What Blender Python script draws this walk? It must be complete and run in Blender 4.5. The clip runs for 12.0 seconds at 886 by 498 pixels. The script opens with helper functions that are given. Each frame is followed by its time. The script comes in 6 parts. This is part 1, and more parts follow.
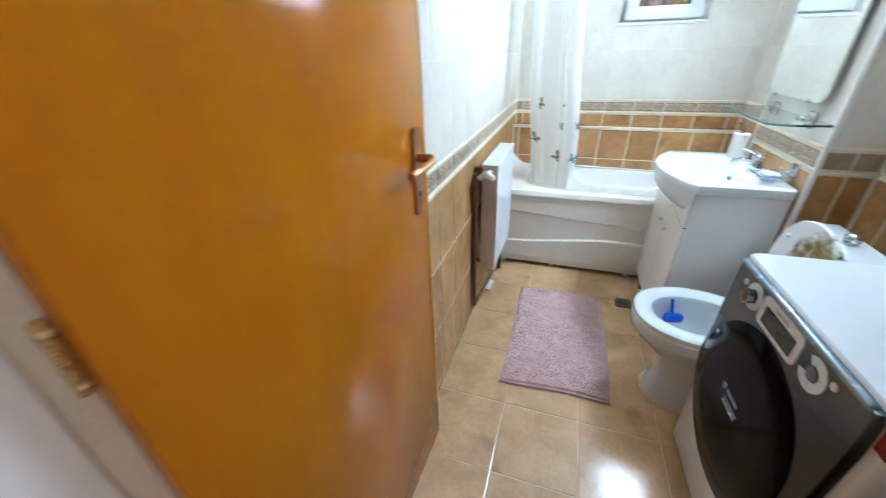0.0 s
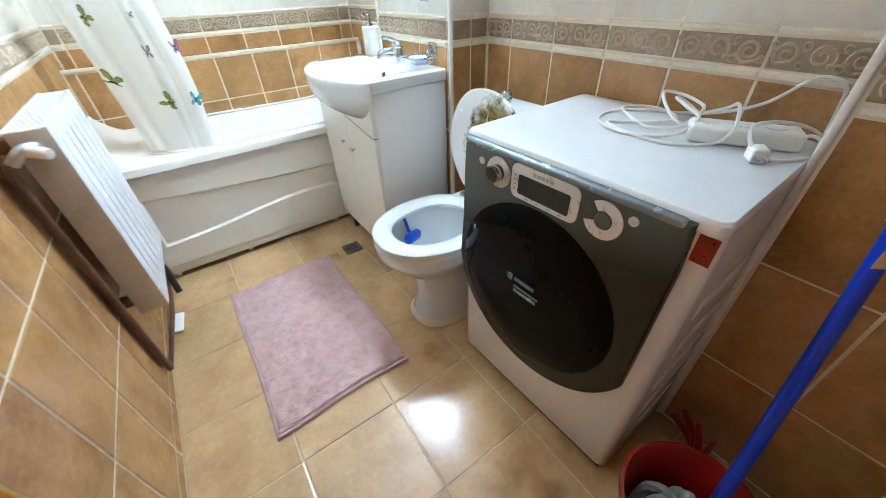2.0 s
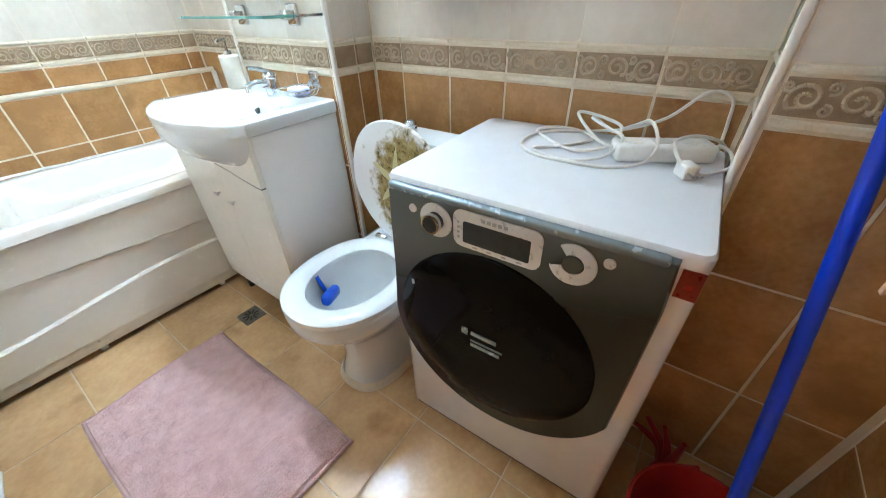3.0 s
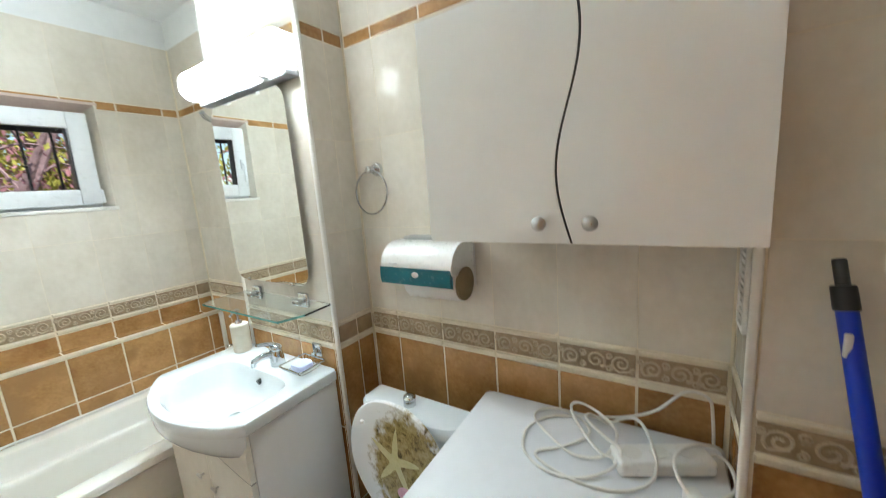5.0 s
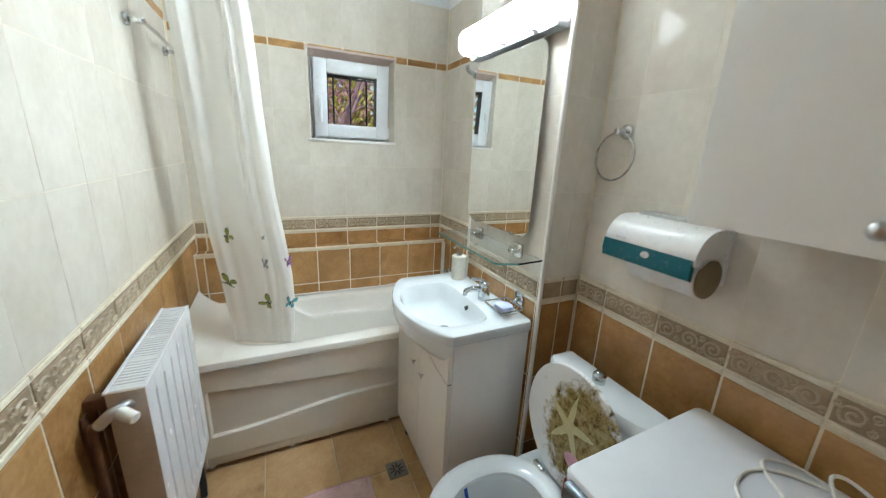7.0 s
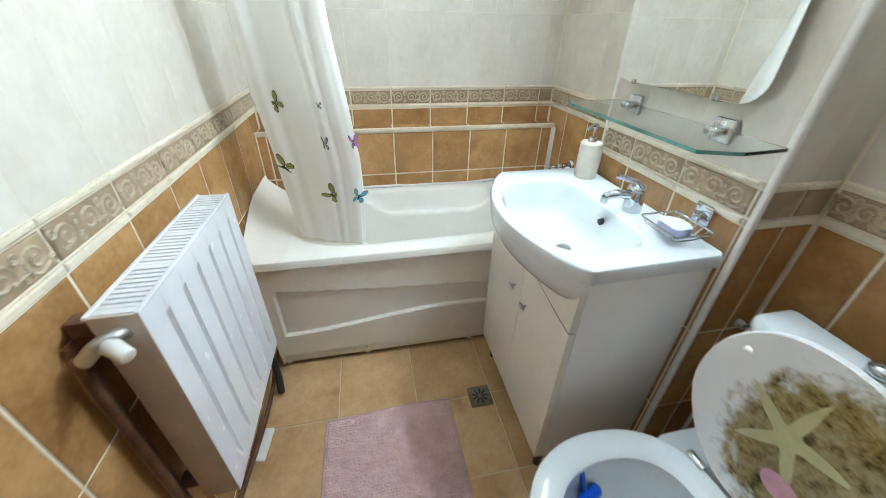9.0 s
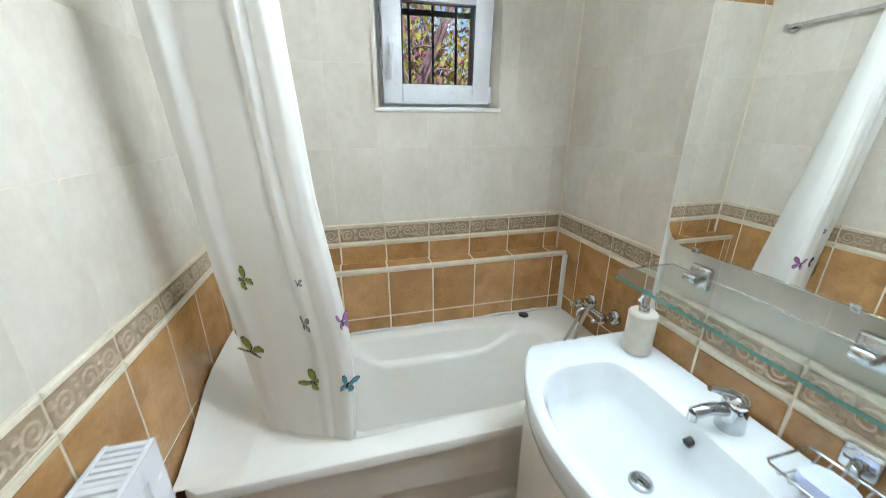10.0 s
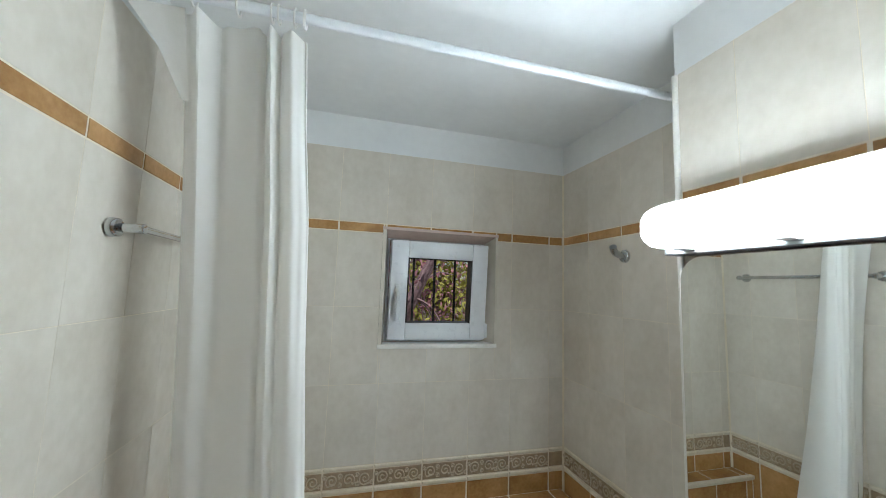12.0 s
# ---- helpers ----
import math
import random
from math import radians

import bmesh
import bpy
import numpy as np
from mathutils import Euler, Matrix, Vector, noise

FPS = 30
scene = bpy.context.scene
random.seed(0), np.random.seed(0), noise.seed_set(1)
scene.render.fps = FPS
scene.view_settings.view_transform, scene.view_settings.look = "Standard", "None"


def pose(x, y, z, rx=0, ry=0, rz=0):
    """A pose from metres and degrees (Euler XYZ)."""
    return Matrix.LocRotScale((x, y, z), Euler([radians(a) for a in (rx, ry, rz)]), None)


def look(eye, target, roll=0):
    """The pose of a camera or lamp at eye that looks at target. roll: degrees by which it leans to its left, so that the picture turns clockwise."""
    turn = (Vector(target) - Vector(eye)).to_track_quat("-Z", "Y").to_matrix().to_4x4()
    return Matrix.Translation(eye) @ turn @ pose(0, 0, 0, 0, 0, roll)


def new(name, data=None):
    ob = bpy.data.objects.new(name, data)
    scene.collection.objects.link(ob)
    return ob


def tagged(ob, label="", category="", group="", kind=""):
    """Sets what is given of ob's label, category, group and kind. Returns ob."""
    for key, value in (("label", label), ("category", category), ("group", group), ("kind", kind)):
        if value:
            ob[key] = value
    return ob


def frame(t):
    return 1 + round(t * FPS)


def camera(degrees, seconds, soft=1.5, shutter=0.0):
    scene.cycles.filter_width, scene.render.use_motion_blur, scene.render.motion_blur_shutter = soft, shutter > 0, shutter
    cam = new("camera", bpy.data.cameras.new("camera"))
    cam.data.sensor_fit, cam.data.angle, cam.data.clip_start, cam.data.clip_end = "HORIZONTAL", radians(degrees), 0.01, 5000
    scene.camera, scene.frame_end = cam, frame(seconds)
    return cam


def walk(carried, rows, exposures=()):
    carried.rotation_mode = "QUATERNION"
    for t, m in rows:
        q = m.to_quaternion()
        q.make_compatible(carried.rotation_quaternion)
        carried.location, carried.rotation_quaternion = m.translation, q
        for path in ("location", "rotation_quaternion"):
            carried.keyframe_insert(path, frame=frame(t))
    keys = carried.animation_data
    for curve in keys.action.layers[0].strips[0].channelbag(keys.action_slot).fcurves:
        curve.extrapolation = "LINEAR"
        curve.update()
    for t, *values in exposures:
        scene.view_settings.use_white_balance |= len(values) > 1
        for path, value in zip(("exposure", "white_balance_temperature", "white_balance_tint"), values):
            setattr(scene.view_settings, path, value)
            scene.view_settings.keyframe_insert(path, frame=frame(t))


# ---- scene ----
cam = camera(102.3, 12.0, soft=0.45, shutter=0.35)
PATH = [
    (0, (0.43, 0.293, 1.379), (-0.147, 1.946, 0.413), -1.8),
    (0.5, (0.43, 0.439, 1.298), (0.436, 2.18, 0.313), -1.8),
    (1, (0.365, 0.531, 1.253), (0.951, 2.086, 0.14), -3.3),
    (1.5, (0.4, 0.635, 1.174), (1.208, 2.032, -0.006), -2.0),
    (2, (0.417, 0.725, 1.144), (1.314, 2.049, -0.057), -2.4),
    (2.5, (0.45, 0.844, 1.124), (1.633, 1.957, -0.043), -0.4),
    (2.7, (0.46, 0.874, 1.129), (1.718, 1.875, -0.06), -1.8),
    (4.5, (0.543, 0.980, 1.349), (2.144, 1.990, 0.707), -3.8),
    (5, (0.536, 0.959, 1.479), (2.184, 2.043, 1.146), -4.3),
    (5.5, (0.524, 0.931, 1.531), (2.001, 2.264, 1.323), -3.4),
    (6, (0.501, 0.935, 1.551), (1.771, 2.465, 1.335), -1.3),
    (6.5, (0.494, 0.95, 1.527), (1.522, 2.633, 1.196), 1.4),
    (7, (0.466, 0.99, 1.478), (1.283, 2.737, 0.947), 2.7),
    (9, (0.529, 1.42, 1.304), (0.888, 3.076, 0.24), 1.2),
    (9.5, (0.504, 1.644, 1.384), (0.93, 3.421, 0.572), -0.7),
    (10, (0.534, 1.799, 1.452), (1.004, 3.626, 0.789), -0.0),
    (10.5, (0.539, 1.876, 1.518), (1.084, 3.735, 1.02), 0.2),
    (11, (0.533, 1.867, 1.62), (1.11, 3.771, 1.416), 0.6),
    (11.5, (0.53, 1.833, 1.711), (1.034, 3.761, 1.872), -1.3),
    (12, (0.508, 1.802, 1.761), (1.024, 3.723, 1.972), 2.0),
]
EXPOSURES = [(0, 1.30, 5120, 7), (0.5, 1.42, 5120, 7), (1, 1.50, 5260, 7), (1.5, 1.58, 5300, 6), (2.7, 1.55, 5480, 7), (4.5, 1.27, 5850, 9), (5, 0.95, 6150, 7), (5.5, 0.76, 6150, 8),
             (6.5, 0.52, 6150, 8), (7, 0.57, 6050, 8), (9, 0.9, 5800, 7), (9.5, 0.75, 5780, 8), (10, 0.6, 5920, 10), (10.5, 0.52, 6000, 11), (11, 0.25, 6050, 11), (11.5, -0.02, 6050, 10), (12, -0.32, 6020, 10)]
walk(cam, [(t, look(eye, target, roll)) for t, eye, target, roll in PATH], EXPOSURES)

# ---------------------------------------------------------------- light
XL, XR, XA, XP = 0.02, 1.53, 1.497, 1.315      # left wall, tub end wall, alcove back, pier and near wall
YD, YW = 0.42, 3.33                            # door wall, window wall
YA0, YA1, YP = 0.838, 1.945, 2.505             # alcove from, alcove to, far side of the pier
ZT, ZC = 2.335, 2.48                           # top of the tiles, ceiling

world = bpy.data.worlds.new("world")
scene.world = world
world.use_nodes = True
wn = world.node_tree
sky = wn.nodes.new("ShaderNodeTexSky")
sky.sky_type, sky.sun_disc = "NISHITA", False
sky.sun_elevation, sky.sun_rotation = radians(40), radians(150)
wn.nodes["Background"].inputs["Strength"].default_value = 0.10
wn.links.new(sky.outputs["Color"], wn.nodes["Background"].inputs["Color"])

sun_data = bpy.data.lights.new("sun", "SUN")
sun_data.energy, sun_data.angle, sun_data.color = 4.5, radians(0.5), (1.0, 0.95, 0.86)
sun = new("sun", sun_data)
sun.matrix_world = look((0.6, 1.0, 8.0), (0.9, 6.0, 0.5))

LAMP_STRENGTH = 72.0
HALL_STRENGTH = 32.0

# ---------------------------------------------------------------- materials


def material(name):
    m = bpy.data.materials.new(name)
    m.use_nodes = True
    return m, m.node_tree.nodes, m.node_tree.links, m.node_tree.nodes["Principled BSDF"]


def surface(name, dark, light, rough=0.5, scale=8.0, detail=5.0, metallic=0.0, bump=0.0, bump_scale=60.0, per_piece=0.0,
            rough_var=0.1, coat=0.0, sheen=0.0, spots=None, spec=0.5, stretch=(1, 1, 1), coords="Object"):
    """A surface whose colour wanders between two tones at a coarse and a fine scale."""
    m, n, l, b = material(name)
    tc = n.new("ShaderNodeTexCoord")
    mp = n.new("ShaderNodeMapping")
    mp.inputs["Scale"].default_value = stretch
    vec = tc.outputs[coords]
    if per_piece:
        oi = n.new("ShaderNodeObjectInfo")
        add = n.new("ShaderNodeVectorMath")
        add.operation = "ADD"
        sc = n.new("ShaderNodeVectorMath")
        sc.operation = "SCALE"
        sc.inputs[0].default_value = (13.7, 7.3, 5.1)
        l.new(oi.outputs["Random"], sc.inputs["Scale"])
        l.new(vec, add.inputs[0])
        l.new(sc.outputs[0], add.inputs[1])
        vec = add.outputs[0]
    l.new(vec, mp.inputs["Vector"])
    a = n.new("ShaderNodeTexNoise")
    a.inputs["Scale"].default_value, a.inputs["Detail"].default_value, a.inputs["Roughness"].default_value = scale, detail, 0.6
    f = n.new("ShaderNodeTexNoise")
    f.inputs["Scale"].default_value, f.inputs["Detail"].default_value = scale * 9, 3.0
    l.new(mp.outputs[0], a.inputs["Vector"])
    l.new(mp.outputs[0], f.inputs["Vector"])
    mixv = n.new("ShaderNodeMix")
    mixv.inputs["Factor"].default_value = 0.28
    l.new(a.outputs["Fac"], mixv.inputs["A"])
    l.new(f.outputs["Fac"], mixv.inputs["B"])
    val = mixv.outputs["Result"]
    if per_piece:
        mul = n.new("ShaderNodeMath")
        mul.operation = "MULTIPLY_ADD"
        mul.inputs[1].default_value, mul.inputs[2].default_value = per_piece, -per_piece / 2
        l.new(oi.outputs["Random"], mul.inputs[0])
        ad = n.new("ShaderNodeMath")
        ad.operation = "ADD"
        l.new(val, ad.inputs[0])
        l.new(mul.outputs[0], ad.inputs[1])
        val = ad.outputs[0]
    r = n.new("ShaderNodeValToRGB")
    r.color_ramp.elements[0].position, r.color_ramp.elements[1].position = 0.3, 0.7
    r.color_ramp.elements[0].color, r.color_ramp.elements[1].color = (*dark, 1), (*light, 1)
    l.new(val, r.inputs["Fac"])
    col = r.outputs["Color"]
    if spots:
        s = n.new("ShaderNodeTexNoise")
        s.inputs["Scale"].default_value, s.inputs["Detail"].default_value = spots[1], 6.0
        l.new(mp.outputs[0], s.inputs["Vector"])
        sr = n.new("ShaderNodeValToRGB")
        sr.color_ramp.elements[0].position, sr.color_ramp.elements[1].position = spots[2], spots[2] + 0.12
        l.new(s.outputs["Fac"], sr.inputs["Fac"])
        mx = n.new("ShaderNodeMix")
        mx.data_type = "RGBA"
        l.new(sr.outputs["Color"], mx.inputs["Factor"])
        l.new(col, mx.inputs["A"])
        mx.inputs["B"].default_value = (*spots[0], 1)
        col = mx.outputs["Result"]
    l.new(col, b.inputs["Base Color"])
    rr = n.new("ShaderNodeMapRange")
    rr.inputs["To Min"].default_value, rr.inputs["To Max"].default_value = max(0.02, rough - rough_var), min(1.0, rough + rough_var)
    l.new(f.outputs["Fac"], rr.inputs["Value"])
    l.new(rr.outputs["Result"], b.inputs["Roughness"])
    b.inputs["Metallic"].default_value = metallic
    b.inputs["Coat Weight"].default_value = coat
    b.inputs["Specular IOR Level"].default_value = spec
    b.inputs["Sheen Weight"].default_value = sheen
    if bump:
        t = n.new("ShaderNodeTexNoise")
        t.inputs["Scale"].default_value, t.inputs["Detail"].default_value = bump_scale, 4.0
        l.new(mp.outputs[0], t.inputs["Vector"])
        bp = n.new("ShaderNodeBump")
        bp.inputs["Strength"].default_value, bp.inputs["Distance"].default_value = bump, 0.01
        l.new(t.outputs["Fac"], bp.inputs["Height"])
        l.new(bp.outputs["Normal"], b.inputs["Normal"])
    return m


def glow(name, colour, strength):
    m, n, l, b = material(name)
    b.inputs["Base Color"].default_value = (*colour, 1)
    b.inputs["Emission Color"].default_value = (*colour, 1)
    b.inputs["Emission Strength"].default_value = strength
    return m


def glass(name, colour, rough=0.0):
    m, n, l, b = material(name)
    b.inputs["Base Color"].default_value = (*colour, 1)
    b.inputs["Transmission Weight"].default_value = 1.0
    b.inputs["Roughness"].default_value = rough
    b.inputs["IOR"].default_value = 1.45
    return m


def mirror_glass(name):
    m, n, l, b = material(name)
    b.inputs["Base Color"].default_value = (0.86, 0.88, 0.86, 1)
    b.inputs["Metallic"].default_value = 1.0
    b.inputs["Roughness"].default_value = 0.01
    return m


TERRACOTTA = surface("terracotta_tile", (0.30, 0.148, 0.048), (0.56, 0.325, 0.130), 0.2, 9, per_piece=0.20, bump=0.06, bump_scale=40, spots=((0.37, 0.20, 0.078), 6.0, 0.58))
CREAM = surface("cream_tile", (0.61, 0.555, 0.465), (0.755, 0.705, 0.62), 0.085, 4, spec=0.13, per_piece=0.06, bump=0.012, bump_scale=30, rough_var=0.03, stretch=(1.2, 1.2, 0.95))
FLOOR_TILE = surface("floor_tile", (0.43, 0.258, 0.113), (0.64, 0.425, 0.215), 0.19, 7, per_piece=0.12, bump=0.09, bump_scale=36, rough_var=0.09, spots=((0.36, 0.21, 0.09), 5.0, 0.6))
BORDER_TILE = surface("border_tile", (0.26, 0.185, 0.108), (0.41, 0.305, 0.19), 0.4, 30, per_piece=0.15)
RELIEF = surface("border_relief", (0.44, 0.345, 0.225), (0.56, 0.46, 0.325), 0.35, 40)
LISTEL = surface("listel", (0.68, 0.60, 0.455), (0.80, 0.735, 0.61), 0.3, 20, per_piece=0.1)
GROUT = surface("grout", (0.72, 0.63, 0.47), (0.84, 0.765, 0.62), 0.85, 14, bump=0.2, bump_scale=120)
FLOOR_GROUT = surface("floor_grout", (0.50, 0.385, 0.24), (0.68, 0.565, 0.40), 0.85, 10, bump=0.2, bump_scale=120)
PLASTER = surface("white_plaster", (0.74, 0.75, 0.74), (0.83, 0.84, 0.83), 0.8, 3, bump=0.05, bump_scale=80)
HALL_PAINT = surface("hall_paint", (0.60, 0.47, 0.38), (0.70, 0.57, 0.47), 0.8, 3, bump=0.05, bump_scale=80)
TRIM_WHITE = surface("white_trim", (0.74, 0.71, 0.65), (0.85, 0.83, 0.78), 0.35, 12)
JAMB_WHITE = surface("jamb_paint", (0.80, 0.76, 0.72), (0.88, 0.85, 0.82), 0.4, 9, bump=0.05, bump_scale=50)
ENAMEL = surface("tub_acrylic", (0.86, 0.83, 0.76), (0.91, 0.89, 0.83), 0.12, 3, rough_var=0.04, coat=0.3)
APRON = surface("tub_apron_acrylic", (0.79, 0.755, 0.66), (0.86, 0.83, 0.745), 0.25, 4, rough_var=0.06)
CERAMIC = surface("white_ceramic", (0.66, 0.69, 0.70), (0.71, 0.74, 0.75), 0.08, 3, rough_var=0.03, coat=0.4)
LACQUER = surface("white_lacquer", (0.80, 0.80, 0.785), (0.85, 0.85, 0.835), 0.16, 3, rough_var=0.04)
CREAM_LACQUER = surface("cream_lacquer", (0.79, 0.765, 0.685), (0.86, 0.835, 0.76), 0.25, 3, rough_var=0.05)
MACHINE_WHITE = surface("machine_white_steel", (0.74, 0.75, 0.77), (0.81, 0.82, 0.84), 0.22, 3, rough_var=0.06, bump=0.02, bump_scale=200)
MACHINE_GREY = surface("machine_grey_plastic", (0.125, 0.150, 0.150), (0.175, 0.205, 0.205), 0.32, 5, metallic=0.8, rough_var=0.06)
MACHINE_EDGE = surface("machine_edge_plastic", (0.20, 0.25, 0.28), (0.28, 0.34, 0.37), 0.25, 5, metallic=0.4)
FASCIA = surface("graded_fascia_plastic", (0.110, 0.133, 0.129), (0.115, 0.138, 0.134), 0.25, 3, metallic=0.25, rough_var=0.005)
# uneven reflection put into the base colour: grey above, near black below
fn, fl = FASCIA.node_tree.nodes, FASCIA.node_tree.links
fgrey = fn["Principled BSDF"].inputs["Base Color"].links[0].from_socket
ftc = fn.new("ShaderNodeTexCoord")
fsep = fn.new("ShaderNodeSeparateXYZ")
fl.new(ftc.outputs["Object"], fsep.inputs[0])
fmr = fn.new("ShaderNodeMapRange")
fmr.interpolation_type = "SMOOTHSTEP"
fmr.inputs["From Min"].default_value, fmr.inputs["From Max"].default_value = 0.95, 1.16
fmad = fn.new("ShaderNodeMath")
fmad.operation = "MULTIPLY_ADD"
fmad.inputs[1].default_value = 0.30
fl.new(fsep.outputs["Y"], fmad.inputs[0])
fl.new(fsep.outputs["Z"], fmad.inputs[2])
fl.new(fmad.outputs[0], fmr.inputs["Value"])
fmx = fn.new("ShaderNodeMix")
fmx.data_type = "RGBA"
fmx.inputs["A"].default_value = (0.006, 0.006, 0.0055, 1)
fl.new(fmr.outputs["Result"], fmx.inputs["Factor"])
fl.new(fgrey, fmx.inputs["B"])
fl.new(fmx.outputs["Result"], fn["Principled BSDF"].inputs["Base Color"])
DOOR_GLASS = surface("smoked_door_plastic", (0.002, 0.002, 0.002), (0.005, 0.005, 0.005), 0.1, 6, rough_var=0.05, spec=0.06)
SILVER = surface("silver_plastic", (0.58, 0.60, 0.60), (0.70, 0.72, 0.72), 0.3, 8, metallic=0.2)
MARK_GREY = surface("printed_mark", (0.30, 0.32, 0.32), (0.36, 0.38, 0.38), 0.4, 20)
SCREEN = surface("display", (0.02, 0.028, 0.03), (0.045, 0.055, 0.06), 0.12, 6)
DARK = surface("dark_plastic", (0.012, 0.012, 0.012), (0.03, 0.03, 0.03), 0.35, 10)
RED_STICKER = surface("red_sticker", (0.17, 0.012, 0.007), (0.25, 0.026, 0.014), 0.3, 20)
CHROME = surface("chrome", (0.50, 0.52, 0.54), (0.68, 0.70, 0.71), 0.07, 8, metallic=1.0, rough_var=0.04)
STEEL = surface("brushed_steel", (0.45, 0.45, 0.45), (0.62, 0.62, 0.62), 0.32, 20, metallic=1.0)
RAD_WHITE = surface("radiator_enamel", (0.76, 0.76, 0.78), (0.83, 0.83, 0.85), 0.25, 4, rough_var=0.06)
RUST = surface("rusty_pipe", (0.07, 0.030, 0.014), (0.20, 0.09, 0.04), 0.7, 18, bump=0.4, bump_scale=90)
WOOD = surface("orange_lacquered_door", (0.44, 0.120, 0.001), (0.49, 0.195, 0.003), 0.12, 1.6, stretch=(1.5, 1.5, 0.5), rough_var=0.02, spec=0.12)
WOOD_EDGE = surface("door_edge", (0.50, 0.30, 0.03), (0.60, 0.38, 0.06), 0.35, 6)
BRASS = surface("worn_brass", (0.30, 0.14, 0.05), (0.52, 0.28, 0.12), 0.35, 25, metallic=0.8)
BRASS_BRIGHT = surface("bright_brass", (0.62, 0.42, 0.16), (0.76, 0.56, 0.26), 0.28, 25, metallic=0.9)
PVC = surface("white_pvc", (0.74, 0.76, 0.78), (0.82, 0.84, 0.86), 0.3, 5)
CURTAIN = surface("curtain_fabric", (0.87, 0.86, 0.82), (0.93, 0.925, 0.90), 0.65, 5, bump=0.12, bump_scale=60, sheen=0.2)
cn, cl = CURTAIN.node_tree.nodes, CURTAIN.node_tree.links
thin = cn.new("ShaderNodeBsdfTranslucent")
thin.inputs["Color"].default_value = (0.92, 0.905, 0.86, 1)
blend = cn.new("ShaderNodeMixShader")
blend.inputs["Fac"].default_value = 0.42
cl.new(cn["Principled BSDF"].outputs["BSDF"], blend.inputs[1])
cl.new(thin.outputs["BSDF"], blend.inputs[2])
cl.new(blend.outputs["Shader"], cn["Material Output"].inputs["Surface"])
RUG = surface("pink_chenille", (0.62, 0.36, 0.345), (0.84, 0.585, 0.565), 0.9, 22, bump=0.9, bump_scale=200, sheen=0.3)
rn, rl = RUG.node_tree.nodes, RUG.node_tree.links
rtc, rwave, rfade, rmul, rbump = rn.new("ShaderNodeTexCoord"), rn.new("ShaderNodeTexWave"), rn.new("ShaderNodeTexNoise"), rn.new("ShaderNodeMath"), rn.new("ShaderNodeBump")
rwave.bands_direction = "Y"
rwave.inputs["Scale"].default_value, rwave.inputs["Distortion"].default_value, rwave.inputs["Detail"].default_value, rwave.inputs["Detail Scale"].default_value = 42.0, 5.0, 4.0, 2.0
rfade.inputs["Scale"].default_value, rfade.inputs["Detail"].default_value = 9.0, 3.0
rmul.operation = "MULTIPLY"
rbump.inputs["Strength"].default_value, rbump.inputs["Distance"].default_value = 0.55, 0.005
rl.new(rtc.outputs["Object"], rwave.inputs["Vector"])
rl.new(rtc.outputs["Object"], rfade.inputs["Vector"])
rl.new(rwave.outputs["Fac"], rmul.inputs[0])
rl.new(rfade.outputs["Fac"], rmul.inputs[1])
rl.new(rmul.outputs[0], rbump.inputs["Height"])
rl.new(rn["Principled BSDF"].inputs["Normal"].links[0].from_socket, rbump.inputs["Normal"])
rl.new(rbump.outputs["Normal"], rn["Principled BSDF"].inputs["Normal"])
RUG_HEM = surface("pink_hem", (0.46, 0.27, 0.27), (0.58, 0.37, 0.37), 0.9, 40, bump=0.4, bump_scale=200)
TEAL = surface("teal_plastic", (0.0, 0.098, 0.128), (0.001, 0.112, 0.145), 0.25, 8)
WHITE_PLASTIC = surface("white_plastic", (0.74, 0.73, 0.70), (0.82, 0.81, 0.78), 0.3, 8)
CORD = surface("white_cable", (0.70, 0.68, 0.63), (0.80, 0.78, 0.73), 0.4, 30)
PAPER = surface("paper", (0.72, 0.71, 0.69), (0.82, 0.81, 0.79), 0.9, 30, bump=0.3, bump_scale=120)
CARD = surface("cardboard", (0.17, 0.12, 0.06), (0.26, 0.19, 0.10), 0.8, 20)
BLUE = surface("blue_plastic", (0.001, 0.031, 0.45), (0.002, 0.034, 0.48), 0.3, 4, rough_var=0.01)
BLUE_BLOCK = surface("blue_freshener", (0.0, 0.05, 0.42), (0.01, 0.09, 0.60), 0.3, 20)
RED = surface("red_plastic", (0.26, 0.008, 0.006), (0.40, 0.02, 0.012), 0.35, 10)
CLOTH = surface("towel_cloth", (0.68, 0.56, 0.43), (0.78, 0.67, 0.54), 0.95, 6, bump=0.25, bump_scale=160, sheen=0.4)
CLOTH_PEACH = surface("peach_cloth", (0.60, 0.36, 0.19), (0.68, 0.43, 0.24), 0.95, 6, bump=0.25, bump_scale=160, sheen=0.4)
RAG = surface("blue_grey_rag", (0.25, 0.36, 0.40), (0.50, 0.58, 0.58), 0.95, 25, bump=0.8, bump_scale=90)
STONE = surface("dispenser_ceramic", (0.56, 0.52, 0.43), (0.68, 0.64, 0.55), 0.5, 25, bump=0.15, bump_scale=80)
SOAP = surface("lilac_soap", (0.48, 0.52, 0.74), (0.60, 0.64, 0.84), 0.35, 12)
SHELF_GLASS = glass("shelf_glass", (0.92, 0.985, 0.97))
SHELF_EDGE = surface("shelf_glass_edge", (0.10, 0.30, 0.27), (0.22, 0.46, 0.41), 0.1, 20)
PANE = glass("pane", (0.97, 0.99, 0.98))
PANE.node_tree.nodes["Principled BSDF"].inputs["IOR"].default_value = 1.09
HALL_GLOW = glow("hall_fill_glow", (1.0, 0.91, 0.82), HALL_STRENGTH)
MIRROR = mirror_glass("mirror_silver")
TUBE = glow("lamp_diffuser", (0.87, 0.97, 1.0), LAMP_STRENGTH)
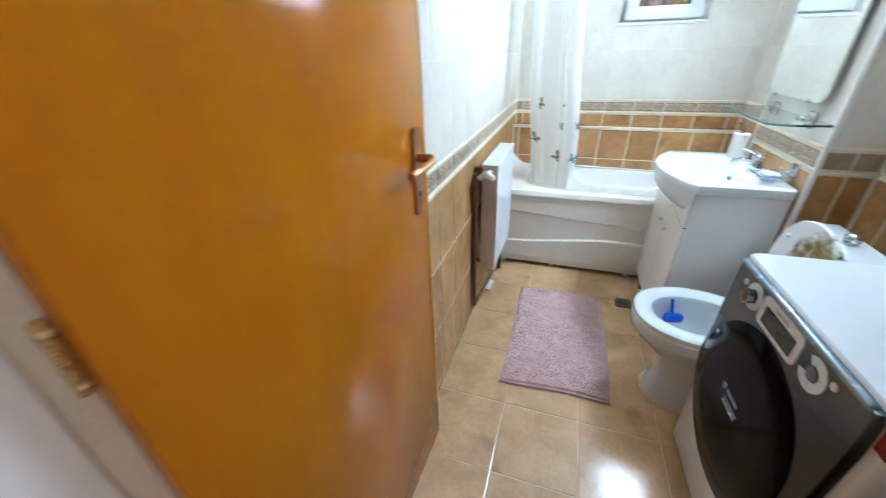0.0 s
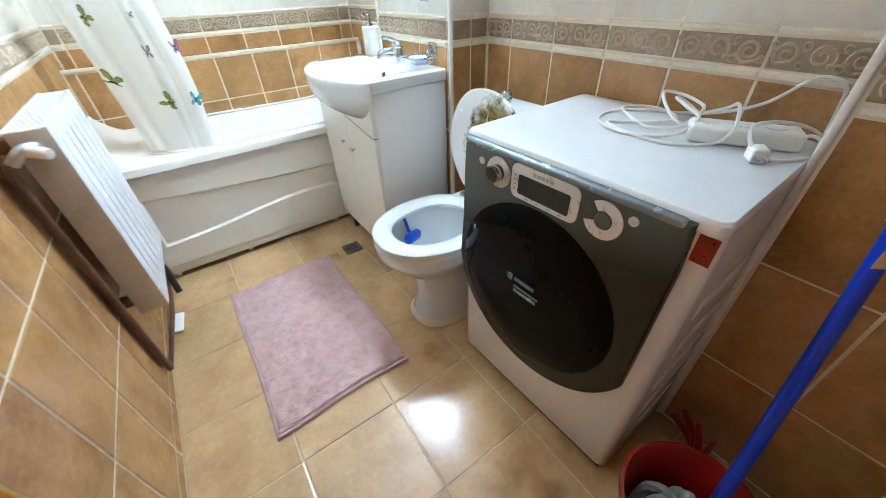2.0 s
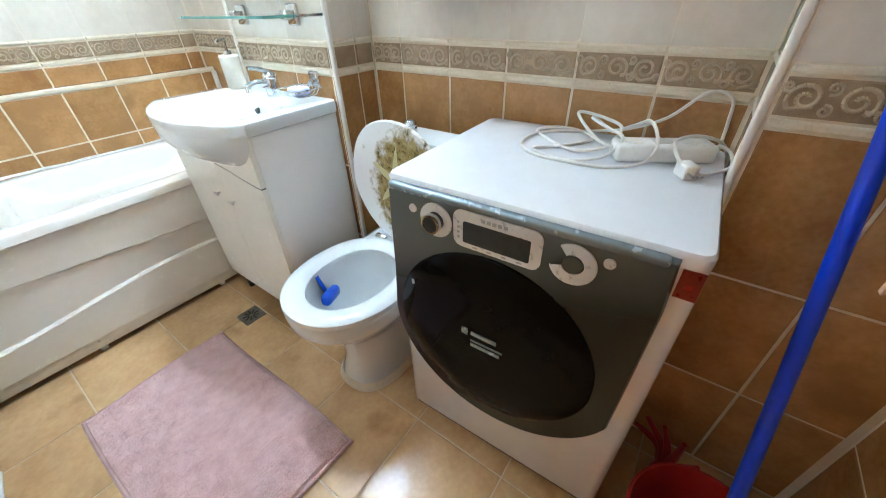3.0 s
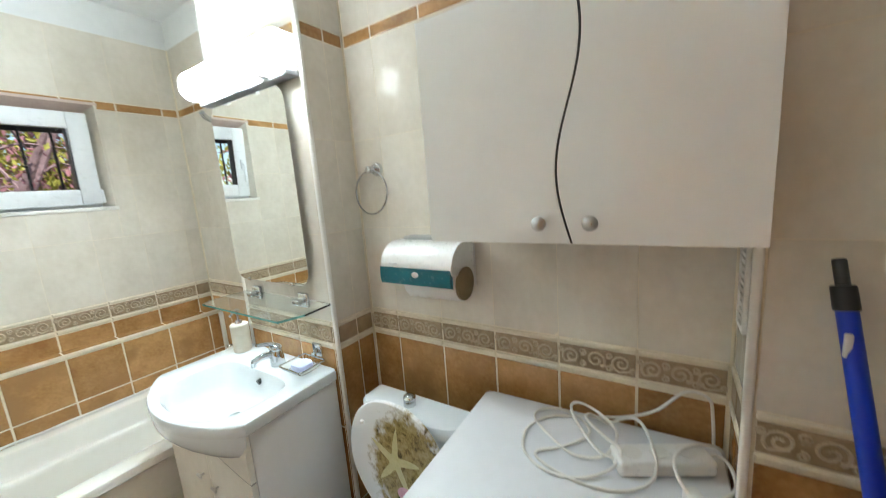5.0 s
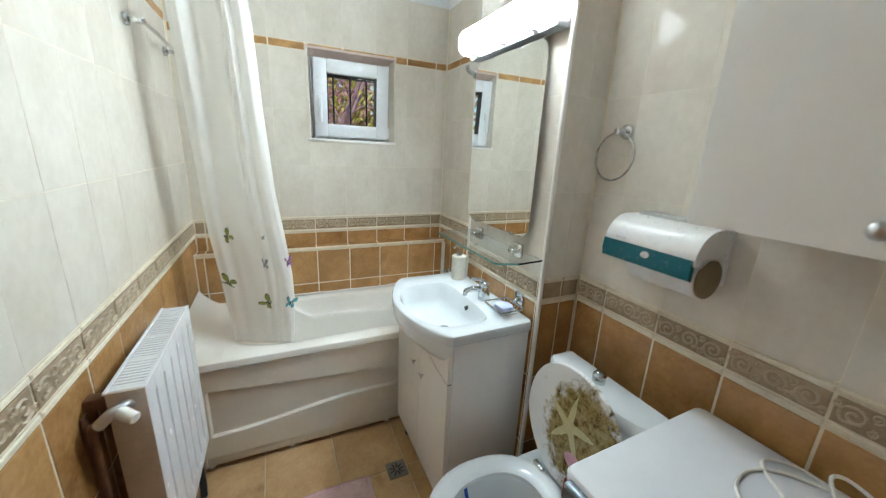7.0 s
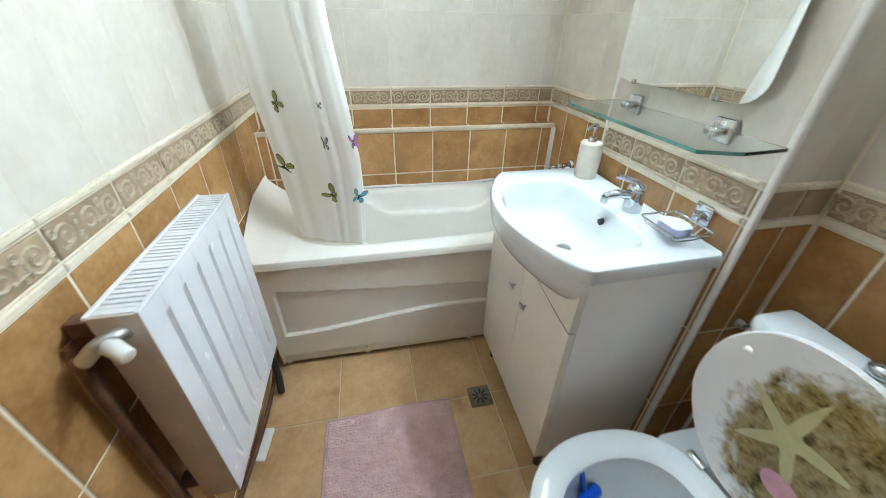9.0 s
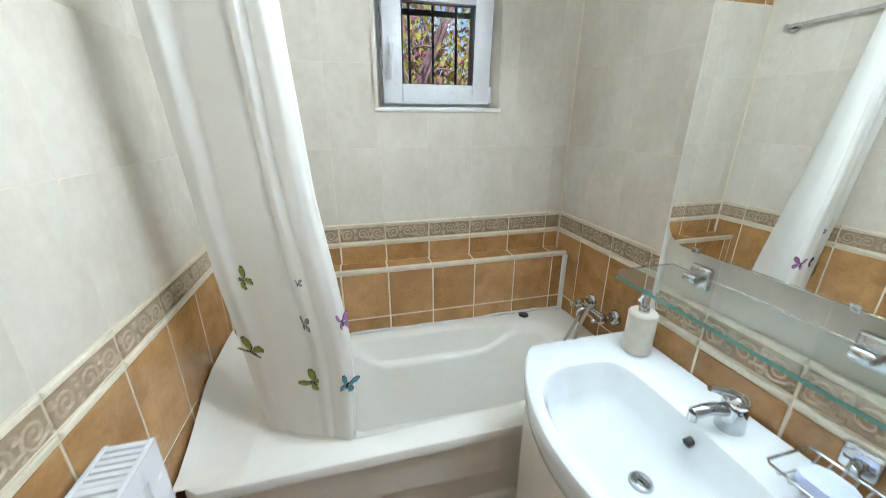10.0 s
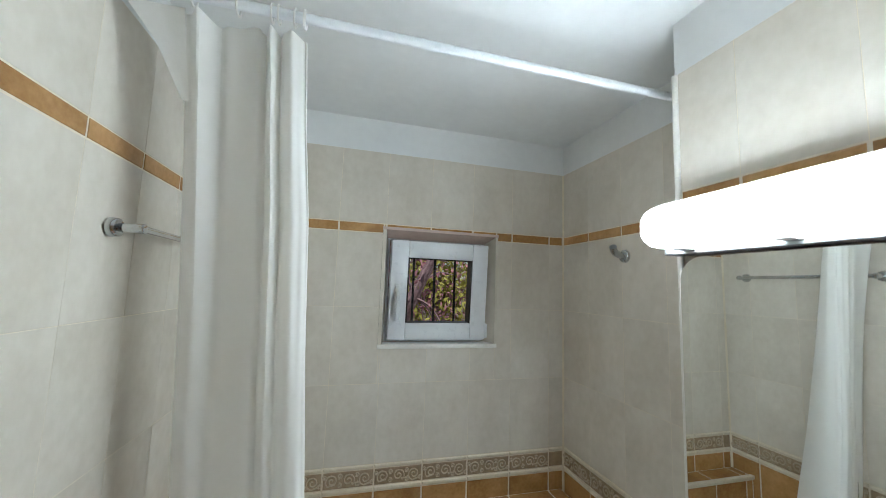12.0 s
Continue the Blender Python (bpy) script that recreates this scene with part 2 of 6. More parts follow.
LAMP_CAP = glow("lamp_cap", (0.92, 0.98, 1.0), LAMP_STRENGTH * 0.2)
IRON = surface("painted_iron", (0.02, 0.017, 0.015), (0.05, 0.04, 0.035), 0.6, 20)
BARK = surface("bark", (0.13, 0.08, 0.085), (0.36, 0.24, 0.25), 0.9, 12, bump=0.8, bump_scale=30)
LEAF_GREEN = surface("yellow_green_leaf", (0.16, 0.16, 0.02), (0.42, 0.38, 0.07), 0.6, 20)
LEAF_RED = surface("dusty_red_leaf", (0.26, 0.10, 0.12), (0.46, 0.22, 0.24), 0.6, 20)
DRAIN_STEEL = surface("dull_drain_steel", (0.16, 0.14, 0.11), (0.30, 0.27, 0.22), 0.45, 20, metallic=0.7)
SOIL = surface("garden_soil", (0.09, 0.07, 0.05), (0.20, 0.16, 0.11), 0.95, 2, bump=0.5, bump_scale=10)
LIME = surface("limescale_sealant", (0.70, 0.68, 0.62), (0.84, 0.82, 0.78), 0.7, 40, bump=0.5, bump_scale=150)

# ---------------------------------------------------------------- building helpers


def mesh_of(name, bm, mat, smooth=False):
    me = bpy.data.meshes.new(name)
    bmesh.ops.recalc_face_normals(bm, faces=bm.faces[:])
    bm.to_mesh(me)
    bm.free()
    me.materials.append(mat)
    if smooth:
        me.shade_smooth()
        me.set_sharp_from_angle(angle=radians(38))
    return me


def thing(name, label, category, group="", kind="", at=(0, 0, 0)):
    ob = new(name)
    ob.location = at
    ob.empty_display_size = 0.05
    return tagged(ob, label, category, group, kind)


def part(name, bm, mat, parent, label="", smooth=True):
    ob = new(name, mesh_of(name, bm, mat, smooth))
    ob.parent = parent
    top = parent
    offset = Vector((0, 0, 0))
    while top is not None:
        offset += top.location
        top = top.parent
    ob.location = -offset
    if label:
        ob["label"] = label
    return ob


def single(name, bm, mat, label, category, group="", kind="", smooth=True):
    return tagged(new(name, mesh_of(name, bm, mat, smooth)), label, category, group, kind)


def box(bm, lo, hi, bevel=0.0, seg=2, m=None):
    c = [(a + b) / 2 for a, b in zip(lo, hi)]
    s = [abs(b - a) for a, b in zip(lo, hi)]
    mat = Matrix.Translation(c) @ Matrix.Diagonal((*s, 1))
    if m is not None:
        mat = m @ mat
    r = bmesh.ops.create_cube(bm, size=1.0, matrix=mat)
    if bevel:
        vs = set(r["verts"])
        edges = [e for e in bm.edges if e.verts[0] in vs and e.verts[1] in vs]
        bmesh.ops.bevel(bm, geom=edges, offset=bevel, segments=seg, profile=0.5, affect="EDGES")
    return bm


def boxed(lo, hi, bevel=0.0, seg=2, m=None):
    return box(bmesh.new(), lo, hi, bevel, seg, m)


def cyl(bm, p0, p1, r0, r1=None, seg=20, bevel=0.0):
    p0, p1 = Vector(p0), Vector(p1)
    d = p1 - p0
    m = Matrix.Translation((p0 + p1) / 2) @ d.to_track_quat("Z", "Y").to_matrix().to_4x4()
    r = bmesh.ops.create_cone(bm, cap_ends=True, segments=seg, radius1=r0, radius2=r0 if r1 is None else r1, depth=d.length, matrix=m)
    if bevel:
        vs = set(r["verts"])
        caps = [f for f in bm.faces if len(f.verts) == seg and all(v in vs for v in f.verts)]
        edges = list({e for f in caps for e in f.edges})
        bmesh.ops.bevel(bm, geom=edges, offset=bevel, segments=2, profile=0.5, affect="EDGES")
    return bm


def cylinder(p0, p1, r0, r1=None, seg=20, bevel=0.0):
    return cyl(bmesh.new(), p0, p1, r0, r1, seg, bevel)


def loft(bm, rings, cap_first=True, cap_last=True, closed=True):
    rows = [[bm.verts.new(p) for p in ring] for ring in rings]
    n = len(rows[0])
    for a, b in zip(rows, rows[1:]):
        for i in range(n if closed else n - 1):
            j = (i + 1) % n
            bm.faces.new((a[i], a[j], b[j], b[i]))
    if cap_first:
        bm.faces.new(rows[0][::-1])
    if cap_last:
        bm.faces.new(rows[-1])
    return bm


def ring(cx, cy, z, rx, ry, n=40, power=2.0, turn=0.0):
    out = []
    for i in range(n):
        a = 2 * math.pi * i / n + turn
        c, s = math.cos(a), math.sin(a)
        out.append((cx + rx * math.copysign(abs(c) ** (2 / power), c), cy + ry * math.copysign(abs(s) ** (2 / power), s), z))
    return out


def smooth_path(points, steps=8):
    """Catmull-Rom through the points."""
    pts = [Vector(p) for p in points]
    pts = [2 * pts[0] - pts[1]] + pts + [2 * pts[-1] - pts[-2]]
    out = []
    for a, b, c, d in zip(pts, pts[1:], pts[2:], pts[3:]):
        for k in range(steps):
            t = k / steps
            out.append(0.5 * (2 * b + (c - a) * t + (2 * a - 5 * b + 4 * c - d) * t * t + (3 * b - a - 3 * c + d) * t ** 3))
    out.append(pts[-2])
    return out


def tube(bm, points, r, seg=8, steps=8, taper=1.0):
    path = smooth_path(points, steps) if steps > 1 else [Vector(p) for p in points]
    rings, side = [], None
    for i, p in enumerate(path):
        d = (path[min(i + 1, len(path) - 1)] - path[max(i - 1, 0)]).normalized()
        if side is None:
            side = d.orthogonal().normalized()
        side = (side - d * side.dot(d)).normalized()
        up = d.cross(side)
        rr = r * (1 + (taper - 1) * i / max(1, len(path) - 1))
        rings.append([p + rr * (math.cos(2 * math.pi * k / seg) * side + math.sin(2 * math.pi * k / seg) * up) for k in range(seg)])
    return loft(bm, rings)


def tubed(points, r, seg=8, steps=8, taper=1.0):
    return tube(bmesh.new(), points, r, seg, steps, taper)


def prism(bm, outline, lo, hi, axis):
    """An outline of (a, b) pairs pushed from lo to hi along axis (the two other axes in order)."""
    def at(a, b, c):
        return {"x": (c, a, b), "y": (a, c, b), "z": (a, b, c)}[axis]
    return loft(bm, [[at(a, b, lo) for a, b in outline], [at(a, b, hi) for a, b in outline]])


def rounded_rect(a0, b0, a1, b1, r, n=5):
    out = []
    for ca, cb, s in ((a1 - r, b1 - r, 0), (a0 + r, b1 - r, 90), (a0 + r, b0 + r, 180), (a1 - r, b0 + r, 270)):
        for k in range(n + 1):
            t = radians(s + 90 * k / n)
            out.append((ca + r * math.cos(t), cb + r * math.sin(t)))
    return out


# ---------------------------------------------------------------- the rooms' shell


def shell(name, lo, hi, mat, label, category):
    return single(name, boxed(lo, hi), mat, label, category, kind="structure", smooth=False)


def walls_from(name, boxes, mat, label):
    bm = bmesh.new()
    for lo, hi in boxes:
        box(bm, lo, hi)
    return single(name, bm, mat, label, "wall", kind="structure", smooth=False)


T = 0.14
WX0, WX1, WZ0, WZ1 = 0.655, 1.175, 1.505, 2.005      # the opening of the window
WALL_TOP = ZT

floor = shell("floor", (XL - T, -1.7, -0.12), (XR + T, YW + T, -0.004), FLOOR_GROUT, "terracotta beige tiled bathroom floor with pale joints", "floor")
ceiling = shell("ceiling", (XL - T, YD - 0.13, ZC), (XR + T, YW + T, ZC + 0.1), PLASTER, "plain white painted plaster ceiling of the bathroom", "ceiling")

wall_left = walls_from("wall_left", [((XL - T, YD - 0.13, 0), (XL, YW + T, WALL_TOP))], GROUT, "wall tiled terracotta below and cream above")
wall_window = walls_from("wall_window", [((XL, YW, 0), (WX0, YW + T, WALL_TOP)), ((WX1, YW, 0), (XR + T, YW + T, WALL_TOP)),
                         ((WX0, YW, 0), (WX1, YW + T, WZ0)), ((WX0, YW, WZ1), (WX1, YW + T, WALL_TOP))], GROUT, "tiled wall above the bathtub with a small window")
wall_tub_end = walls_from("wall_tub_end", [((XR, YP - 0.003, 0), (XR + T, YW, WALL_TOP))], GROUT, "tiled wall at the tap end of the bathtub")
wall_pier = walls_from("wall_pier", [((XP, YA1, 0), (XR + T, YP - 0.004, WALL_TOP))], GROUT, "tiled pier that carries mirror and washbasin")
wall_alcove = walls_from("wall_alcove", [((XA, YA0, 0), (XR + T, YA1 - 0.002, WALL_TOP))], GROUT, "tiled back wall of the toilet and washing machine alcove")
wall_near = walls_from("wall_near", [((XP, YD - 0.13, 0), (XR + T, YA0 - 0.002, WALL_TOP))], GROUT, "tiled wall beside the washing machine with a vent")
DX1, DZ = 0.80, 2.03
wall_door = walls_from("wall_door", [((DX1 + 0.04, YD - 0.13, 0), (XP, YD, WALL_TOP)), ((XL, YD - 0.13, DZ + 0.04), (DX1 + 0.04, YD, WALL_TOP))],
                       GROUT, "tiled wall with the doorway to the hall")
for lo, hi in (((XL - T, YD - 0.13, ZT), (XL, YW + T, ZC)), ((XL, YW, ZT), (XR + T, YW + T, ZC)), ((XR, YP, ZT), (XR + T, YW, ZC)),
               ((XP, YA1, ZT), (XR + T, YP, ZC)), ((XA, YA0, ZT), (XR + T, YA1, ZC)), ((XP, YD - 0.13, ZT), (XR + T, YA0, ZC)), ((XL, YD - 0.13, ZT), (XP, YD, ZC))):
    walls_from("wall_band", [(lo, hi)], PLASTER, "white plastered band between tiles and ceiling")

# the hall behind the door, closed all round
hall = walls_from("wall_hall", [((-0.85, -1.7, 0), (-0.75, YD - 0.13, 2.48)), ((1.67, -1.7, 0), (1.77, YD - 0.13, 2.48)), ((-0.85, -1.8, 0), (1.77, -1.7, 2.48)),
                  ((-0.75, YD - 0.25, 0), (XL - 0.045, YD - 0.131, 2.48)), ((DX1 + 0.04, YD - 0.25, 0), (1.67, YD - 0.131, 2.48)),
                  ((XL - 0.045, YD - 0.25, DZ + 0.04), (DX1 + 0.04, YD - 0.131, 2.48))], HALL_PAINT, "pinkish beige painted walls of the hall")
shell("floor_hall", (-0.85, -1.8, -0.12), (XL - T - 0.001, YD - 0.132, -0.002), FLOOR_TILE, "plain floor of the hall outside", "floor")
shell("ceiling_hall", (-0.85, -1.8, 2.48), (1.77, YD - 0.131, 2.58), PLASTER, "white ceiling of the hall", "ceiling")

# ---------------------------------------------------------------- camera-independent tiling
TILE_MESH = {}


def tile_mesh(kind, w, h, mat):
    """One tile of w x h: front faces local -Y, back at local y = 0."""
    key = (kind, round(w, 3), round(h, 3))
    if key in TILE_MESH:
        return TILE_MESH[key]
    depth = {"listel": 0.007, "border": 0.004, "cream": 0.0006, "floor": 0.0022}.get(kind, 0.0026)
    g, e = {"cream": 0.0007, "floor": 0.0022, "listel": 0.0020}.get(kind, 0.0036), min(0.0007 if kind == "cream" else 0.003, w * 0.2, h * 0.2)
    x0, x1, z0, z1 = -w / 2 + g, w / 2 - g, -h / 2 + g, h / 2 - g
    bm = bmesh.new()
    back = [(x0, 0.0, z0), (x1, 0.0, z0), (x1, 0.0, z1), (x0, 0.0, z1)]
    side = [(x, -depth * 0.6, z) for x, _, z in back]
    front = [(x0 + e, -depth, z0 + e), (x1 - e, -depth, z0 + e), (x1 - e, -depth, z1 - e), (x0 + e, -depth, z1 - e)]
    loft(bm, [back, side, front], cap_first=False)
    me = mesh_of(kind + "_piece", bm, mat)
    if kind == "border" and w > 0.1:
        bm = bmesh.new()
        bm.from_mesh(me)
        for f in bm.faces:
            f.material_index = 0
        base = len(bm.faces)
        for cx, s, ph, cz, big in ((-w * 0.32, 1, 0.4, 0.0, 1.0), (w * 0.0, -1, 2.8, 0.0, 1.0), (w * 0.32, 1, 0.9, 0.0, 1.0), (-w * 0.17, -1, 1.6, 0.017, 0.42), (w * 0.17, 1, 4.2, -0.017, 0.42), (-w * 0.17, 1, 4.6, -0.017, 0.38), (w * 0.165, -1, 1.2, 0.018, 0.36), (-w * 0.455, 1, 2.0, 0.016, 0.34), (w * 0.455, -1, 4.4, -0.016, 0.34)):
            pts = []
            for k in range(20):
                a = ph + s * k * 0.52
                r = (0.004 + 0.0209 * k / 19) * big
                pts.append((cx + r * math.cos(a), -depth, cz + r * math.sin(a)))
            last = pts[-1]
            pts += [] if big < 1 else [(last[0] + s * 0.014 + 0.008, -depth, last[2] * 0.75), (last[0] + 0.03, -depth, last[2] * 0.2 - 0.008)]
            for i, (p, q) in enumerate(zip(pts, pts[1:])):
                p, q = Vector(p), Vector(q)
                t = (q - p).normalized()
                nrm = Vector((-t.z, 0, t.x)) * (0.0034 if big == 1.0 else 0.0026)
                up = Vector((0, -0.0035, 0))
                v = [bm.verts.new(c) for c in (p - nrm, q - nrm, q + nrm, p + nrm, p + up, q + up)]
                for ids in ((0, 1, 5, 4), (4, 5, 2, 3)):
                    f = bm.faces.new([v[i] for i in ids])
                    f.material_index = 1
        bm.to_mesh(me)
        bm.free()
        me.materials.append(RELIEF)
    TILE_MESH[key] = me
    return me


KIND_MAT = {"terracotta": TERRACOTTA, "cream": CREAM, "border": BORDER_TILE, "listel": LISTEL, "accent": TERRACOTTA, "floor": FLOOR_TILE}
KIND_NAME = {"terracotta": "tile", "cream": "tile", "border": "border_tile", "listel": "listel_tile", "accent": "accent_tile", "floor": "tile"}
ROWS_WALL = [(0.0, 0.008, None), (0.008, 0.32, "terracotta"), (0.32, 0.632, "terracotta"), (0.632, 0.944, "terracotta"), (0.944, 0.963, "listel"), (0.963, 1.030, "border"),
             (1.030, 1.046, "listel"), (1.046, 1.357, "cream"), (1.357, 1.668, "cream"), (1.668, 1.979, "cream"), (1.979, 2.022, "accent"), (2.022, ZT, "cream")]


def cut(rect, hole):
    """What is left of a rectangle outside a hole."""
    a0, b0, a1, b1 = rect
    h0, k0, h1, k1 = hole
    if a1 <= h0 or a0 >= h1 or b1 <= k0 or b0 >= k1:
        return [rect]
    out = []
    if a0 < h0:
        out.append((a0, b0, h0, b1))
    if a1 > h1:
        out.append((h1, b0, a1, b1))
    m0, m1 = max(a0, h0), min(a1, h1)
    if b0 < k0:
        out.append((m0, b0, m1, k0))
    if b1 > k1:
        out.append((m0, k1, m1, b1))
    return out


def tile_wall(parent, turn, origin, u0, u1, joint, rows=ROWS_WALL, pitch=0.1965, holes=()):
    """Tiles on a wall: u runs from u0 to u1 along the wall's own right-hand direction, a joint lies at u = joint."""
    rot = pose(0, 0, 0, 0, 0, turn)
    first = joint + pitch * math.floor((u0 - joint) / pitch)
    for z0, z1, kind in rows:
        if kind is None:
            continue
        a = first
        while a < u1 - 0.004:
            rects = [(max(a, u0), z0, min(a + pitch, u1), z1)]
            for hole in holes:
                rects = [r for q in rects for r in cut(q, hole)]
            for r in rects:
                w, h = r[2] - r[0], r[3] - r[1]
                if w < 0.008 or h < 0.008:
                    continue
                ob = new(KIND_NAME[kind], tile_mesh(kind, w, h, KIND_MAT[kind]))
                ob.parent = parent
                ob.matrix_basis = Matrix.Translation(origin) @ rot @ pose((r[0] + r[2]) / 2, 0, (r[1] + r[3]) / 2, random.uniform(-0.15, 0.15), 0, random.uniform(-0.15, 0.15))
            a += pitch

# ---------------------------------------------------------------- trim, ledge, door, window


for y, s in ((YA1, 1), (YP, -1), (YA0, -1)):
    single("trim", prism(bmesh.new(), rounded_rect(XP - 0.0075, min(y - s * 0.0075, y + s * 0.008), XP + 0.008, max(y - s * 0.0075, y + s * 0.008), 0.005, 3), 0.0, ZT, "z"),
           TRIM_WHITE, "white plastic profile on a tiled wall corner", "trim", kind="structure")

# boxed-in ledge over the tub
LY, LZ = 3.226, 0.868
ledge = walls_from("wall_ledge", [((XL, LY, 0.0), (1.513, YW, LZ - 0.004))], GROUT, "boxed-in tiled ledge behind the bathtub")
part("edge_trim", boxed((XL, LY - 0.009, LZ - 0.014), (1.517, LY + 0.012, LZ + 0.004), 0.004), LISTEL, ledge, "cream plastic edge profile")
part("end_trim", boxed((1.502, LY - 0.009, 0.55), (1.524, LY + 0.010, LZ - 0.016), 0.004), TRIM_WHITE, ledge, "chipped cream edge profile")

door = thing("door_1", "open orange lacquered wooden door with brass handle", "door", kind="structure", at=(0.04, YD - 0.019, 0))
leaf = part("leaf", boxed((0.030, YD - 0.012, 0.012), (0.068, 1.160, 2.0), 0.003), WOOD, door)
part("edge_band", boxed((0.0295, 1.160, 0.012), (0.0685, 1.164, 2.0), 0.001), WOOD_EDGE, door)
dh = part("handle_plate", prism(bmesh.new(), rounded_rect(1.080, 1.005, 1.120, 1.225, 0.016), 0.068, 0.074, "x"), BRASS, door, "worn brass handle plate")
bm = cylinder((0.072, 1.100, 1.155), (0.112, 1.100, 1.155), 0.010)
tube(bm, [(0.112, 1.100, 1.155), (0.118, 1.087, 1.154), (0.118, 1.037, 1.150), (0.112, 0.977, 1.146)], 0.0085, 10)
part("lever", bm, BRASS, dh)
bm = cylinder((0.074, 1.100, 1.062), (0.0765, 1.100, 1.062), 0.007)
part("keyhole", bm, DARK, dh)
for z in (0.25, 1.115, 1.78):
    bm = bmesh.new()
    for k in range(2):
        cyl(bm, (0.036, YD - 0.020, z + 0.062 * k), (0.050, YD - 0.020, z + 0.062 * k + 0.012), 0.0055, bevel=0.001)
    cyl(bm, (0.040, YD - 0.019, z - 0.004), (0.040, YD - 0.019, z + 0.082), 0.0065, bevel=0.002)
    part("hinge", bm, BRASS_BRIGHT, door, "brass barrel hinge")

door.rotation_euler.z = radians(-1.4)

frame_ob = thing("door_frame", "cream painted wooden door frame", "door frame", kind="structure", at=(0.4, 0.35, 0))
part("jamb", boxed((XL - 0.044, YD - 0.128, 0.0), (0.0275, YD - 0.040, DZ), 0.004), JAMB_WHITE, frame_ob)
part("jamb", boxed((DX1, YD - 0.128, 0.0), (DX1 + 0.038, YD - 0.004, DZ), 0.004), JAMB_WHITE, frame_ob)
part("rebate", boxed((XL - 0.044, YD - 0.040, 0.0), (0.019, YD - 0.020, DZ), 0.002), WOOD, frame_ob, "orange wooden rebate")
part("head", boxed((XL - 0.044, YD - 0.128, DZ), (DX1 + 0.038, YD - 0.004, DZ + 0.038), 0.004), JAMB_WHITE, frame_ob)
part("casing", boxed((DX1 + 0.01, YD, 0.0), (DX1 + 0.085, YD + 0.012, DZ + 0.07), 0.004), JAMB_WHITE, frame_ob)

window = thing("window_1", "small white plastic tilt window set into the wall", "window", kind="structure", at=(0.915, 3.40, 1.5))


def frame_bars(name, x0, z0, x1, z1, w, y0, y1, parent, m=None, mat=PVC):
    for lo, hi in (((x0, y0, z0), (x0 + w, y1, z1)), ((x1 - w, y0, z0), (x1, y1, z1)), ((x0 + w, y0, z0), (x1 - w, y1, z0 + w)), ((x0 + w, y0, z1 - w), (x1 - w, y1, z1))):
        part(name, boxed(lo, hi, 0.004, 2, m), mat, parent)


frame_bars("frame", WX0 + 0.002, WZ0 + 0.012, WX1 - 0.002, WZ1 - 0.002, 0.034, 3.395, 3.455, window)
tilt = Matrix.Translation((0, 3.40, 1.535)) @ pose(0, 0, 0, 4.2) @ Matrix.Translation((0, -3.40, -1.535))
frame_bars("sash", 0.692, 1.532, 1.134, 1.960, 0.074, 3.352, 3.404, window, tilt)
for lo, hi in (((0.766, 3.349, 1.600), (0.772, 3.40, 1.892)), ((1.054, 3.349, 1.600), (1.060, 3.40, 1.892)), ((0.766, 3.349, 1.600), (1.060, 3.40, 1.606)), ((0.766, 3.349, 1.886), (1.060, 3.40, 1.892))):
    part("gasket", boxed(lo, hi, 0.0, 2, tilt @ Matrix.Translation((0, 0.006, 0))), DARK, window, "black rubber gasket")
pane = part("pane", boxed((0.768, 3.374, 1.602), (1.058, 3.380, 1.890), 0.0, 2, tilt), PANE, window, smooth=False)
pane.visible_shadow = False
bm = boxed((0.713, 3.338, 1.70), (0.735, 3.354, 1.765), 0.004, 2, tilt)
tube(bm, [tilt @ Vector(p) for p in ((0.724, 3.345, 1.735), (0.724, 3.325, 1.732), (0.724, 3.318, 1.70), (0.724, 3.320, 1.62))], 0.009, 10)
part("handle", bm, PVC, window, "white window handle")
part("hinge", boxed((1.134, 3.352, 1.535), (1.146, 3.372, 1.60), 0.003), PVC, window)
part("sill", boxed((WX0 - 0.006, YW - 0.011, WZ0 - 0.008), (WX1 + 0.006, 3.395, WZ0 + 0.010), 0.003), TRIM_WHITE, window, "cream window sill")
bm = prism(bmesh.new(), [(WX0 - 0.004, YW - 0.009), (WX0 + 0.010, YW - 0.009), (WX0 + 0.026, 3.395), (WX0 - 0.002, 3.395)], WZ0 + 0.01, WZ1, "z")
part("reveal_lining", bm, CREAM, window, "glossy cream tiled reveal")
bm = prism(bmesh.new(), [(WX1 + 0.004, YW - 0.009), (WX1 - 0.006, YW - 0.009), (WX1 - 0.036, 3.395), (WX1 + 0.002, 3.395)], WZ0 + 0.01, WZ1, "z")
part("reveal_lining", bm, CREAM, window, "glossy cream tiled reveal")
bm = prism(bmesh.new(), [(YW - 0.0105, WZ1 + 0.004), (YW - 0.0105, WZ1 - 0.008), (3.394, WZ1 - 0.036), (3.394, WZ1 + 0.002)], WX0 - 0.0065, WX1 + 0.0065, "x")
part("reveal_lining", bm, surface("pink_reveal_tile", (0.55, 0.42, 0.36), (0.68, 0.55, 0.48), 0.12, 6), window, "glossy pinkish reveal head")

grille = thing("window_grille", "dark iron bars outside the window", "grille", at=(0.915, 3.56, 1.4))
for k in range(4):
    x = 0.726 + 0.107 * k
    part("bar", cylinder((x, 3.56, 1.40), (x, 3.56, 2.06), 0.006, seg=8), IRON, grille)
for z in (1.45, 1.895):
    part("rail", boxed((WX0 - 0.1, 3.565, z), (WX1 + 0.1, 3.575, z + 0.022)), IRON, grille)
for x in (WX0 - 0.06, WX1 + 0.05):
    for z in (1.455, 1.900):
        part("anchor", boxed((x, YW + T - 0.002, z), (x + 0.012, 3.567, z + 0.012)), IRON, grille)

